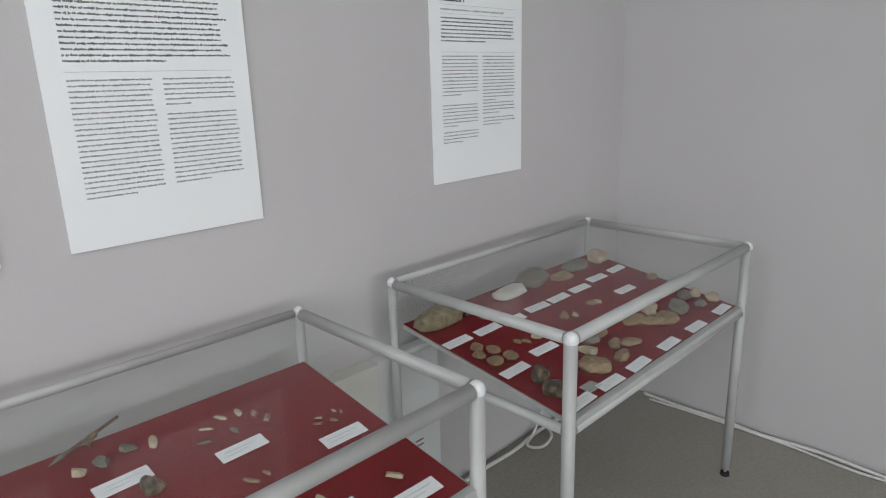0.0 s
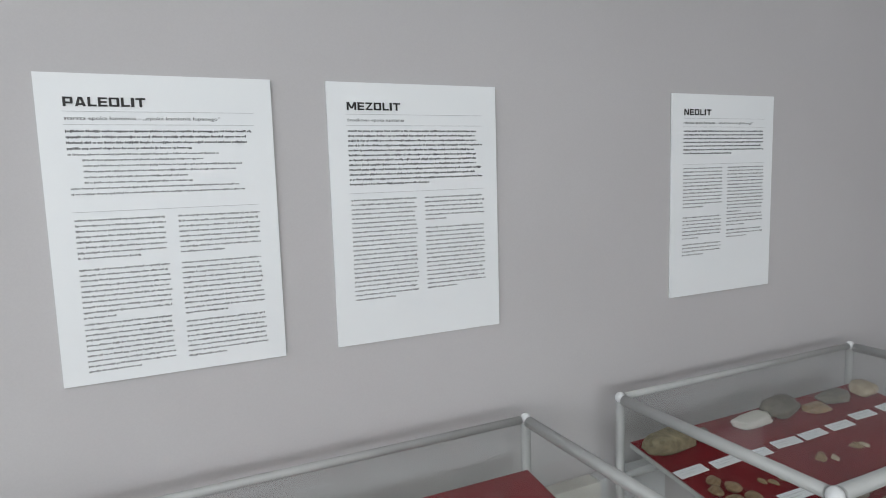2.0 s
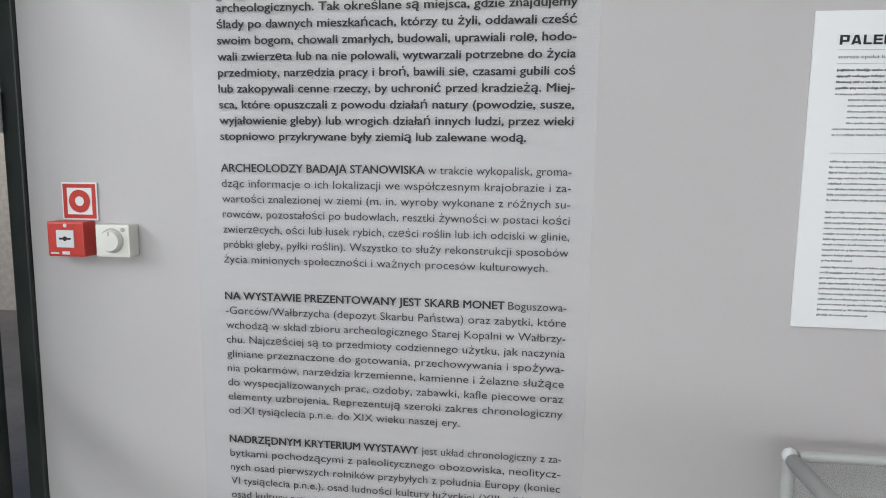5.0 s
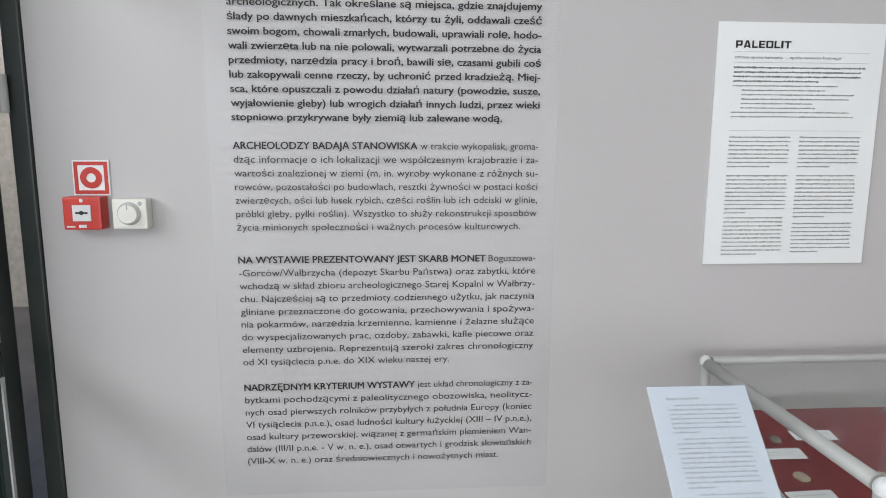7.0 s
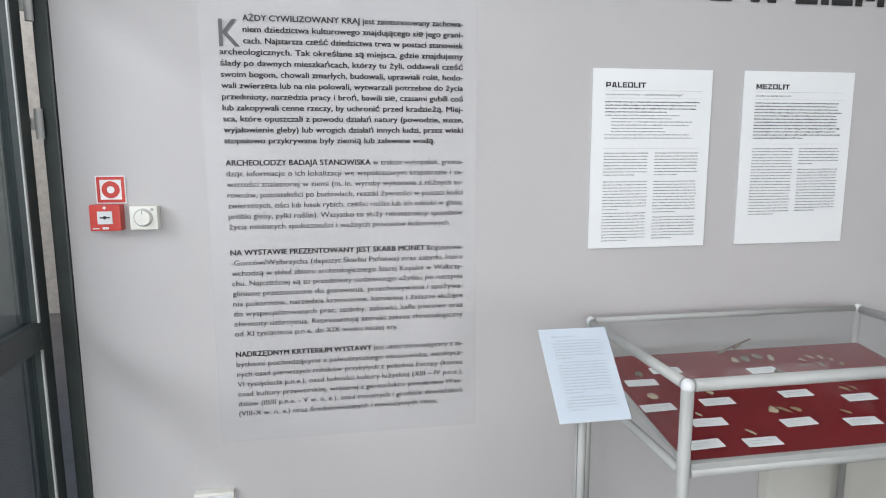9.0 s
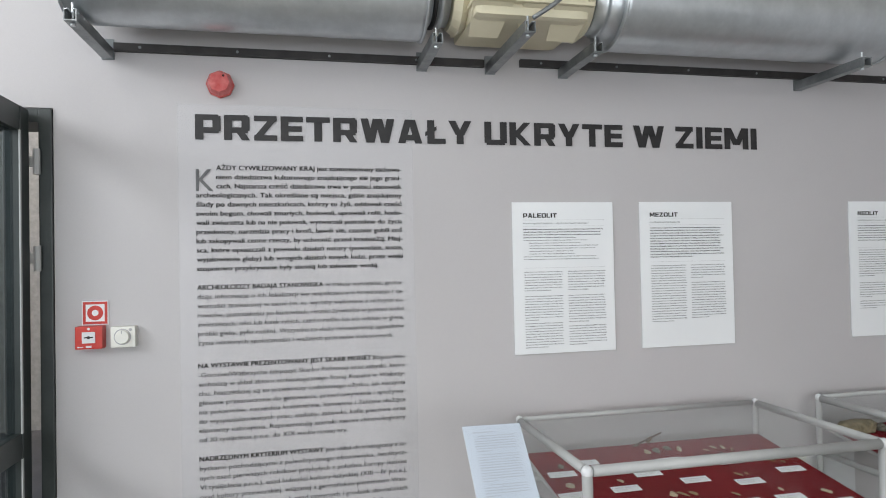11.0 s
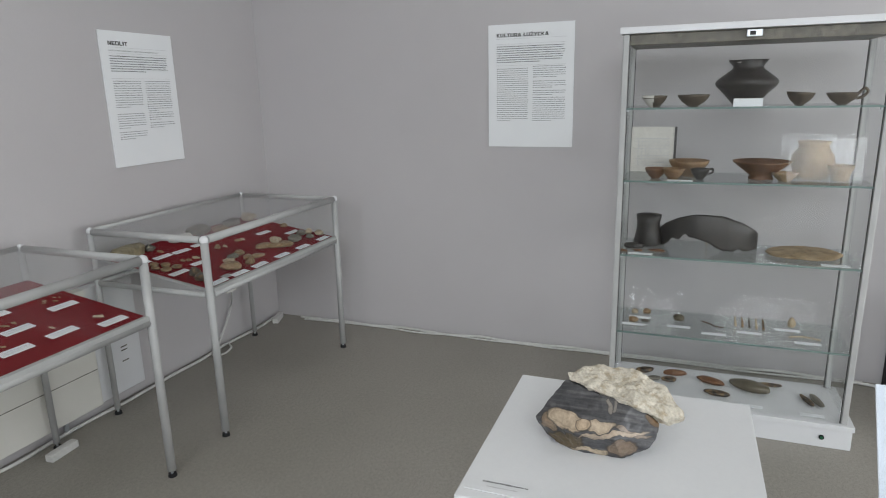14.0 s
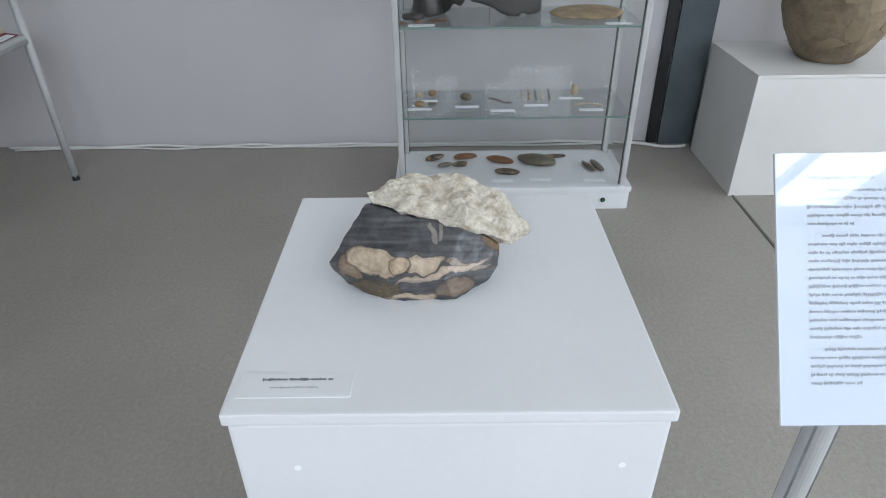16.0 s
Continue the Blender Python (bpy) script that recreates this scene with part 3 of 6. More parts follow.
for n, (a, b) in enumerate(WEST_WINDOWS):
    window(f"window_{n + 1}", (WEST - 0.1, (a + b) / 2, sum(WIN_Z) / 2), 90, b - a, WIN_Z[1] - WIN_Z[0], 2)
for n, (a, b) in enumerate(SOUTH_WINDOWS):
    window(f"window_{n + 3}", ((a + b) / 2, SOUTH - 0.1, sum(SOUTH_Z) / 2), 0, b - a, SOUTH_Z[1] - SOUTH_Z[0], 2)


window("window_6", (WEST - 0.1, (LOW_WINDOW[0] + LOW_WINDOW[1]) / 2, (LOW_WINDOW[2] + LOW_WINDOW[3]) / 2), 90, LOW_WINDOW[1] - LOW_WINDOW[0], LOW_WINDOW[3] - LOW_WINDOW[2], 1)
sl = thing("window_7", "roof window with a white middle bar in the sloping ceiling", "window", kind="structure")
bm = box(sky_x - 0.85, sky_x + 0.85, sky_y - 0.06, sky_y + 0.06, 0.0, 0.05)
for v in bm.verts:
    v.co.z += roof(v.co.x)
part("mullion", bm, WHITE, sl)


# ---------------------------------------------------------------- glazed door, standing open into the room
def glazed_door():
    d = thing("door_1", "dark steel-framed glazed door standing open against the wall", "door", kind="structure")
    x0, x1, top = DOOR[0], DOOR[1], DOOR[3]
    part("door_jamb", box(x1 - 0.05, x1 - 0.002, NORTH - 0.012, NORTH + 0.20, 0, top - 0.005, 0.004), DOORDARK, d)
    part("door_jamb", box(x0 + 0.002, x0 + 0.05, NORTH - 0.012, NORTH + 0.20, 0, top - 0.005, 0.004), DOORDARK, d)
    part("door_head", box(x0 + 0.05, x1 - 0.05, NORTH - 0.012, NORTH + 0.20, top - 0.06, top - 0.005, 0.004), DOORDARK, d)
    lx0, lx1, ly1, ly0 = -2.315, -2.255, NORTH - 0.045, NORTH - 1.02
    leaf = part("door_leaf", box(lx0, lx1, ly1 - 0.075, ly1, 0.02, top - 0.02, 0.004), DOORDARK, d, "dark painted steel door leaf")
    part("stile", box(lx0, lx1, ly0, ly0 + 0.075, 0.02, top - 0.02, 0.004), DOORDARK, leaf)
    for z0, z1 in ((0.02, 0.14), (0.99, 1.085), (top - 0.115, top - 0.02)):
        part("rail", box(lx0 + 0.002, lx1 - 0.002, ly0 + 0.075, ly1 - 0.075, z0, z1, 0.004), DOORDARK, leaf)
    for z0, z1 in ((0.14, 0.99), (1.085, top - 0.115)):
        g = part("glazing", box(-2.292, -2.282, ly0 + 0.075, ly1 - 0.075, z0, z1), DOORGLASS, leaf)
        g.visible_shadow = False
        part("gasket", box(lx1 - 0.002, lx1 + 0.003, ly1 - 0.088, ly1 - 0.076, z0, z1), ALU, leaf, "bright glazing bead")
    for z in (0.28, 1.74, 2.12):
        hinge = part("hinge", rod((-2.235, NORTH - 0.03, z - 0.05), (-2.235, NORTH - 0.03, z + 0.05), 0.013), ALU, d, "bright metal hinge barrel")
        part("hinge_plate", box(-2.262, -2.235, NORTH - 0.036, NORTH - 0.024, z - 0.02, z + 0.02, 0.002), ALU, hinge)
    part("door_stop", rod((-2.215, NORTH - 0.05, 0.35), (-2.215, NORTH - 0.01, 0.35), 0.012), BLACK, d)


glazed_door()
# added backdrop behind the door, giving its glass a grey tone
single("wall_backdrop", box(WEST - 6, -0.5, 7.5, 7.7, -0.25, 3.4), DULLZINC, "plain dull grey backdrop wall added beyond the open doorway", "wall", kind="structure")


# ---------------------------------------------------------------- title and long text on the north wall
def body_text():
    LEFT, RIGHT = -1.650, -0.789
    at = north_plane(NORTH - 0.0045)
    panel = thing("wall_text", "long printed exhibition text on a clear film on the wall", "wall text")
    f = part("film", box(-1.72, -0.736, NORTH - 0.0022, NORTH - 0.0008, 0.556, 2.372), FILM, panel, "clear adhesive film with a soft sheen")
    f.visible_shadow = False
    cap = 0.0205
    blocks = [
        (2.0965, 0.0382, 1.0, 0.875, [
            ("AŻDY CYWILIZOWANY KRAJ jest zainteresowany zachowa-", ""), ("niem dziedzictwa kulturowego znajdującego się jego grani-", ""),
            ("cach. Najstarsza część dziedzictwa trwa w postaci stanowisk", ""), ("archeologicznych. Tak określane są miejsca, gdzie znajdujemy", ""),
            ("ślady po dawnych mieszkańcach, którzy tu żyli, oddawali cześć", ""), ("swoim bogom, chowali zmarłych, budowali, uprawiali rolę, hodo-", ""),
            ("wali zwierzęta lub na nie polowali, wytwarzali potrzebne do życia", ""), ("przedmioty, narzędzia pracy i broń, bawili się, czasami gubili coś", ""),
            ("lub zakopywali cenne rzeczy, by uchronić przed kradzieżą. Miej-", ""), ("sca, które opuszczali z powodu działań natury (powodzie, susze,", ""),
            ("wyjałowienie gleby) lub wrogich działań innych ludzi, przez wieki", ""), ("stopniowo przykrywane były ziemią lub zalewane wodą.", "")]),
        (1.598, 0.0383, 1.0, 0.944, [
            ("ARCHEOLODZY BADAJĄ STANOWISKA", " w trakcie wykopalisk, groma-"), ("", "dząc informacje o ich lokalizacji we współczesnym krajobrazie i za-"),
            ("", "wartości znalezionej w ziemi (m. in. wyroby wykonane z różnych su-"), ("", "rowców, pozostałości po budowlach, resztki żywności w postaci kości"),
            ("", "zwierzęcych, ości lub łusek rybich, części roślin lub ich odciski w glinie,"), ("", "próbki gleby, pyłki roślin). Wszystko to służy rekonstrukcji sposobów"),
            ("", "życia minionych społeczności i ważnych procesów kulturowych.")]),
        (1.2735, 0.0381, 1.0, 0.705, [
            ("NA WYSTAWIE PREZENTOWANY JEST SKARB MONET", " Boguszowa-"), ("", "-Gorców/Wałbrzycha (depozyt Skarbu Państwa) oraz zabytki, które"),
            ("", "wchodzą w skład zbioru archeologicznego Starej Kopalni w Wałbrzy-"), ("", "chu. Najczęściej są to przedmioty codziennego użytku, jak naczynia"),
            ("", "gliniane przeznaczone do gotowania, przechowywania i spożywa-"), ("", "nia pokarmów, narzędzia krzemienne, kamienne i żelazne służące"),
            ("", "do wyspecjalizowanych prac, ozdoby, zabawki, kafle piecowe oraz"), ("", "elementy uzbrojenia. Reprezentują szeroki zakres chronologiczny"),
            ("", "od XI tysiąclecia p.n.e. do XIX wieku naszej ery.")]),
        (0.890, 0.0387, 1.0, 0.883, [
            ("NADRZĘDNYM KRYTERIUM WYSTAWY", " jest układ chronologiczny z za-"), ("", "bytkami pochodzącymi z paleolitycznego obozowiska, neolitycz-"),
            ("", "nych osad pierwszych rolników przybyłych z południa Europy (koniec"), ("", "VI tysiąclecia p.n.e.), osad ludności kultury łużyckiej (XIII – IV p.n.e.),"),
            ("", "osad kultury przeworskiej, wiązanej z germańskim plemieniem Wan-"), ("", "dalów (III/II p.n.e. - V w. n. e.), osad otwartych i grodzisk słowiańskich"),
            ("", "(VIII-X w. n. e.) oraz średniowiecznych i nowożytnych miast.")])]
    for b, (z, pitch, full, last, rows) in enumerate(blocks):
        for n, (bold, plain) in enumerate(rows):
            left = LEFT + (0.081 if b == 0 and n < 3 else 0.0)
            right = LEFT + (RIGHT - LEFT) * (last if n == len(rows) - 1 else full)
            base = z - n * pitch
            size = cap / 0.72
            metrics = []
            for s, w in ((bold, 1), (plain, 0)):
                if s.strip():
                    metrics.append((s, w, text_mesh(s.strip(), size, 0.0)))
            natural = sum(m[2][2] - m[2][1] for m in metrics) + (0.0085 if len(metrics) > 1 else 0)
            k = (right - left) / natural
            x = left
            for s, w, (me, x0, x1, y0, y1) in metrics:
                shape_text(me, k, 1, x - x0 * k, base)
                fattened(me, ((-0.0007, 0), (0.0007, 0), (0, 0.0004), (0, -0.0004)) if w else ((0, 0),))
                letters("text_line", me, INK if w else INKSOFT, panel, at)
                x += (x1 - x0 + 0.0085) * k
    line_of("initial_letter", panel, INKGREY, at, "K", LEFT, LEFT + 0.07, 2.009, 0.096, 0.0006)


body_text()
title = thing("wall_title", "large black extended-type exhibition title printed on the wall", "wall text")
for word, a, b in (("PRZETRWAŁY", -1.650, -0.462), ("UKRYTE", -0.402, 0.284), ("W", 0.335, 0.508), ("ZIEMI", 0.560, 1.018)):
    block_word(word, a, b, 2.2235, 0.106, title, INK, north_plane(NORTH - 0.0045))


# ---------------------------------------------------------------- printed boards
def word_bars(bm, x0, x1, y, h, rnd, ragged=0.0, z=0.0012):
    """A line of unreadable small print: words of little strokes, some tall, some low."""
    x = x0
    end = x1 - ragged * rnd.random()
    while x < end - h:
        for _ in range(rnd.randint(2, 10)):
            w = h * rnd.uniform(0.45, 0.75)
            if x + w > end:
                break
            top = h * rnd.choice((0.72, 0.72, 0.75, 1.05))
            low = -h * rnd.choice((0, 0, 0, 0, 0.28))
            bm.faces.new([bm.verts.new(p) for p in ((x, y + low, z), (x + w, y + low, z), (x + w, y + top, z), (x, y + top, z))])
            x += w + h * 0.14
        x += h * 0.55


def board(name, label, heading, head_w, sub, sub_w, layout, at, w=0.5, h=0.7, seed=1):
    """A printed foam board. at: its lower left corner, x right and y up on its face."""
    rnd = random.Random(seed)
    b = thing(name, label, "poster", "printed boards on the walls", at=at)
    part("board", box(0, w, 0, h, -0.006, 0, 0.0008), PAPER, b)
    m = b.matrix_world
    up = m @ Matrix.Translation((0, 0, 0.0014))
    words, total = heading.split(), len(heading)
    x = 0.052
    for wd in words:
        ww = head_w * sum(GLYPHS[c][0] + 0.12 for c in wd) / (sum(GLYPHS[c][0] + 0.12 for c in heading.replace(" ", "")) + 0.5 * (len(words) - 1))
        block_word(wd, x, x + ww, h - 0.072, 0.0205, b, INK, up, 0.27, 0.2, "heading_letter")
        x += ww + 0.012
    if sub:
        line_of("subheading", b, INKGREY, up, sub, 0.052, 0.052 + sub_w, h - 0.101, 0.008)
    rules, strong, pale = bmesh.new(), bmesh.new(), bmesh.new()
    for y in (0.083, 0.112, layout["rule"]):
        box(0.05, w - 0.045, h - y, h - y + 0.0007, 0.0008, 0.0014, bm=rules)
    y = 0.128
    for n in range(layout["bold"]):
        word_bars(strong, 0.052, (w - 0.045) if n < layout["bold"] - 1 else w * 0.62, h - y, 0.0048, rnd, 0.03)
        y += 0.0127
    for x0, n in layout["list"]:
        word_bars(pale, x0, w - 0.05 - rnd.uniform(0.02, 0.16), h - y, 0.0038, rnd)
        y += 0.0125
    for c, spans in enumerate(layout["columns"]):
        x0 = 0.053 if c == 0 else w / 2 + 0.017
        x1 = w / 2 - 0.008 if c == 0 else w - 0.043
        for y0, y1 in spans:
            yy, para = y0, bmesh.new()
            while yy < y1:
                lastline = yy + 0.0122 >= y1
                word_bars(para, x0, x0 + (x1 - x0) * (rnd.uniform(0.35, 0.8) if lastline else 1), h - yy, 0.0041, rnd, 0.006)
                yy += 0.0122
            part("paragraph", para, INKMID, b)
    for nm, bmx, mat in (("rule", rules, INKPALE), ("bold_print", strong, INKGREY), ("list_print", pale, INKMID)):
        if bmx.faces:
            part(nm, bmx, mat, b)
    return b


def on_north(x, z, y=NORTH - 0.008):
    return Matrix.Translation((x, y, z)) @ Matrix.Rotation(radians(90), 4, "X")


board("paleolithic_board", "white printed board headed PALEOLIT with dense small print", "PALEOLIT", 0.165, "starsza epoka kamienia - „epoka kamienia łupanego”", 0.325,
      {"rule": 0.305, "bold": 4, "list": [(0.052, 1), (0.08, 1), (0.08, 1), (0.08, 1), (0.08, 1), (0.08, 1), (0.052, 1), (0.052, 1)],
       "columns": [[(0.325, 0.42), (0.437, 0.55), (0.562, 0.672)], [(0.325, 0.415), (0.437, 0.567), (0.58, 0.672)]]}, on_north(-0.28, 1.26), seed=3)
board("mesolithic_board", "white printed board headed MEZOLIT with dense small print", "MEZOLIT", 0.15, "środkowa epoka kamienia", 0.16,
      {"rule": 0.29, "bold": 12, "list": [], "columns": [[(0.31, 0.585)], [(0.31, 0.375), (0.395, 0.57)]]}, on_north(0.36, 1.261), seed=5)
board("neolithic_board", "white printed board headed NEOLIT with small print", "NEOLIT", 0.128, "młodsza epoka kamienia - „epoka kamienia gładzonego”", 0.34,
      {"rule": 0.24, "bold": 7, "list": [], "columns": [[(0.255, 0.40), (0.425, 0.51), (0.52, 0.56)], [(0.255, 0.415), (0.425, 0.47), (0.48, 0.51)]]}, on_north(1.547, 1.262), seed=7)
board("lusatian_board", "white printed board headed KULTURA ŁUŻYCKA with small print", "KULTURA ŁUŻYCKA", 0.31, "", 0,
      {"rule": 0.235, "bold": 8, "list": [], "columns": [[(0.255, 0.57)], [(0.245, 0.31), (0.33, 0.37), (0.385, 0.41), (0.425, 0.56)]]},
      Matrix.Translation((EAST - 0.008, 0.093, 1.28)) @ Matrix.Rotation(radians(-90), 4, "Z") @ Matrix.Rotation(radians(90), 4, "X"), 0.515, 0.715, seed=9)


# ---------------------------------------------------------------- alarm, dimmer, siren, camera, vent, sockets
def fire_sign():
    s = thing("fire_alarm_sign", "red and white square pictogram sign stuck to the wall", "sign", at=on_north(-2.087, 1.469, NORTH - 0.004))
    part("plate", box(0, 0.098, 0, 0.097, -0.002, 0, 0.0004), PAPER, s)
    r = bmesh.new()
    for a in ((0.004, 0.094, 0.004, 0.014), (0.004, 0.094, 0.083, 0.093), (0.004, 0.014, 0.014, 0.083), (0.084, 0.094, 0.014, 0.083)):
        box(*a, 0.0004, 0.0014, bm=r)
    part("border", r, RED, s, "red printed border")
    ring = bmesh.new()
    n = 40
    inner, outer = [], []
    for i in range(n):
        a = 2 * math.pi * i / n
        inner.append(ring.verts.new((0.049 + 0.0125 * math.cos(a), 0.0485 + 0.0125 * math.sin(a), 0.0014)))
        outer.append(ring.verts.new((0.049 + 0.0295 * math.cos(a), 0.0485 + 0.0295 * math.sin(a), 0.0014)))
    for i in range(n):
        j = (i + 1) % n
        ring.faces.new((inner[i], outer[i], outer[j], inner[j]))
    part("ring", ring, RED, s, "red printed ring")


def call_point():
    c = thing("fire_call_point", "red fire alarm call point with a white break panel", "fire alarm", at=on_north(-2.099, 1.378, NORTH))
    part("housing", box(0, 0.1, 0, 0.09, 0, 0.05, 0.006), RED, c)
    w = part("break_panel", box(0.026, 0.074, 0.024, 0.068, 0.049, 0.0525, 0.001), WHITE, c, "white break panel with a black symbol")
    part("symbol", box(0.034, 0.066, 0.044, 0.049, 0.0525, 0.0532), INK, w)
    part("symbol", rod((0.05, 0.0465, 0.0525), (0.05, 0.0465, 0.0534), 0.006), INK, w)
    part("marking", box(0.04, 0.06, 0.006, 0.014, 0.0495, 0.0512), WHITE, c, "small white printed mark")
    part("marking", box(0.008, 0.03, 0.007, 0.011, 0.0495, 0.0508), WHITE, c)
    part("marking", rod((0.05, 0.08, 0.049), (0.05, 0.08, 0.0508), 0.005), WHITE, c)


def dimmer():
    d = thing("dimmer_switch", "off-white square dimmer switch with a round knob", "switch", at=on_north(-1.973, 1.379, NORTH))
    part("housing", box(0, 0.092, 0, 0.083, 0, 0.042, 0.006), PLASTIC, d)
    k = part("knob", rod((0.045, 0.042, 0.0425), (0.045, 0.042, 0.056), 0.0285, 0.025, 40), PLASTIC, d, "round turning knob")
    part("scale_ring", rod((0.045, 0.042, 0.0415), (0.045, 0.042, 0.0424), 0.032, None, 40), INKPALE, d)
    part("pointer", box(0.0435, 0.0465, 0.055, 0.067, 0.056, 0.0566), INKPALE, k)
    part("badge", rod((0.075, 0.07, 0.0415), (0.075, 0.07, 0.0428), 0.006), INKPALE, d)


fire_sign()
call_point()
dimmer()
siren = thing("fire_siren", "round faceted red plastic fire alarm siren", "siren", at=on_north(-1.547, 2.455, NORTH))
part("base", rod((0, 0, 0), (0, 0, 0.02), 0.057, None, 8), RED, siren)
part("dome", rod((0, 0, 0.02), (0, 0, 0.055), 0.055, 0.042, 8), SIREN, siren, "translucent red faceted dome")
part("screw", ball((0.018, 0.026, 0.054), 0.005), LENS, siren)
dome = thing("security_camera", "white ball-shaped security camera with a dark lens in the corner", "camera", at=pose(2.70, 1.69, 2.49))
part("body", ball((0, 0, 0), 0.056), WHITE, dome, smooth=True)
part("mount", rod((0.0, 0.0, 0.0), (0.0, 0.078, 0.02), 0.042), WHITE, dome)
part("lens", ball((0.012, -0.040, 0.010), 0.040), LENS, dome, "black glossy lens", smooth=True)


def wall_vent():
    v = thing("wall_vent", "long white slatted air vent on the wall", "vent", at=Matrix.Translation((EAST, -0.80, 2.343)) @ Matrix.Rotation(radians(-90), 4, "Z") @ Matrix.Rotation(radians(90), 4, "X"))
    w, h = 0.217, 0.057
    for a in ((-w, w, -h, -h + 0.022), (-w, w, h - 0.022, h), (-w, -w + 0.022, -h + 0.022, h - 0.022), (w - 0.022, w, -h + 0.022, h - 0.022)):
        part("frame", box(*a, 0, 0.014, 0.002), PLASTIC, v)
    part("backing", box(-w + 0.02, w - 0.02, -h + 0.02, h - 0.02, 0.0008, 0.002), BLACK, v, "dark duct opening")
    for k in range(4):
        y = -h + 0.03 + k * 0.0187
        bm = box(-w + 0.02, w - 0.02, -0.0075, 0.0075, -0.0012, 0.0012)
        bmesh.ops.transform(bm, matrix=Matrix.Translation((0, y, 0.008)) @ Matrix.Rotation(radians(25), 4, "X"), verts=bm.verts)
        part("slat", bm, PLASTIC, v)


wall_vent()
jb = thing("junction_box", "small white electrical box low on the wall", "junction box", at=on_north(-1.825, 0.27, NORTH))
part("housing", box(0, 0.145, 0, 0.105, 0, 0.04, 0.006), PLASTIC, jb)
part("cover", box(0.01, 0.135, 0.01, 0.095, 0.04, 0.046, 0.003), WHITE, jb)


# ---------------------------------------------------------------- ventilation run
def strut_arm(x, tip_y, z):
    a = thing("strut_bracket", "galvanised steel channel bracket on the wall carrying the duct", "bracket", "duct brackets")
    s = 0.021
    for x0, x1, z0, z1 in ((x - s, x - s + 0.004, z - s, z + s), (x + s - 0.004, x + s, z - s, z + s), (x - s + 0.004, x + s - 0.004, z - s, z - s + 0.004)):
        part("channel_side", box(x0, x1, tip_y, NORTH - 0.008, z0, z1), STRUT, a)
    for dx in (-s + 0.009, s - 0.009):
        part("channel_lip", box(x + dx - 0.005, x + dx + 0.005, tip_y, NORTH - 0.008, z + s - 0.003, z + s), ZINC, a)
    part("wall_plate", box(x - 0.024, x + 0.024, NORTH - 0.008, NORTH, z - 0.024, z + 0.06, 0.002), STRUT, a)
    part("threaded_rod", rod((x, tip_y + 0.03, z - 0.028), (x, tip_y + 0.03, z + 0.05), 0.0045, None, 8), ZINC, a)
    part("nut", rod((x, tip_y + 0.03, z - 0.03), (x, tip_y + 0.03, z - 0.022), 0.009, None, 6), ZINC, a)
    return a


for x, tip, z in ((-1.98, 1.345, 2.566), (-0.688, 1.40, 2.572), (-0.37, 1.22, 2.57), (-0.014, 1.39, 2.566), (1.266, 1.35, 2.552)):
    strut_arm(x, tip, z)
for a, b, z in ((-1.955, -0.40, 2.592), (-0.228, 2.80, 2.603)):
    r = thing("mounting_rail", "dark steel mounting rail screwed along the wall", "rail", "wall rails")
    part("rail", box(a, b, NORTH - 0.022, NORTH, z - 0.017, z + 0.017, 0.002), DARKRAIL, r)
    k = a + 0.1
    while k < b:
        part("screw", rod((k, NORTH - 0.025, z), (k, NORTH - 0.022, z), 0.006, None, 6), STRUT, r)
        k += 0.38

DY, DZ, DR = 1.505, 2.79, 0.192


def along_x(profile, sides=48):
    """A turned shape whose axis runs along x through the duct's axis."""
    bm = lathe(profile, sides)
    bmesh.ops.transform(bm, matrix=Matrix.Translation((0, DY, DZ)) @ Matrix.Rotation(radians(90), 4, "Y"), verts=bm.verts)
    return bm


def silencer(x0, x1, label):
    s = thing("duct_silencer", label, "ventilation duct", "duct silencers")
    part("casing", along_x([(DR - 0.004, x0), (DR, x0 + 0.004), (DR, x0 + 0.02), (DR, x1 - 0.02), (DR, x1 - 0.004), (DR - 0.004, x1)]), ZINC, s, smooth=True)
    for x in (x0, x1):
        part("end_ring", along_x([(DR + 0.001, x - 0.006), (DR + 0.006, x - 0.003), (DR + 0.006, x + 0.003), (DR + 0.001, x + 0.006)]), ZINC, s, "rolled end ring", smooth=True)
    return s


s1 = silencer(-2.03, -0.73, "large round galvanised duct silencer on wall brackets")
part("collar", along_x([(0.13, -0.724), (0.13, -0.67), (0.137, -0.668), (0.137, -0.655), (0.13, -0.653), (0.13, -0.63)]), ZINC, s1, smooth=True)
part("clamp", along_x([(0.134, -0.70), (0.142, -0.697), (0.142, -0.685), (0.134, -0.682)]), BLACK, s1, "black clamp band", smooth=True)
s2 = silencer(0.09, 1.462, "large round galvanised duct silencer next to the fan")
part("collar", along_x([(0.13, -0.02), (0.13, 0.02), (0.137, 0.024), (0.137, 0.036), (0.13, 0.04), (0.13, 0.055), (DR - 0.006, 0.09)]), ZINC, s2, smooth=True)


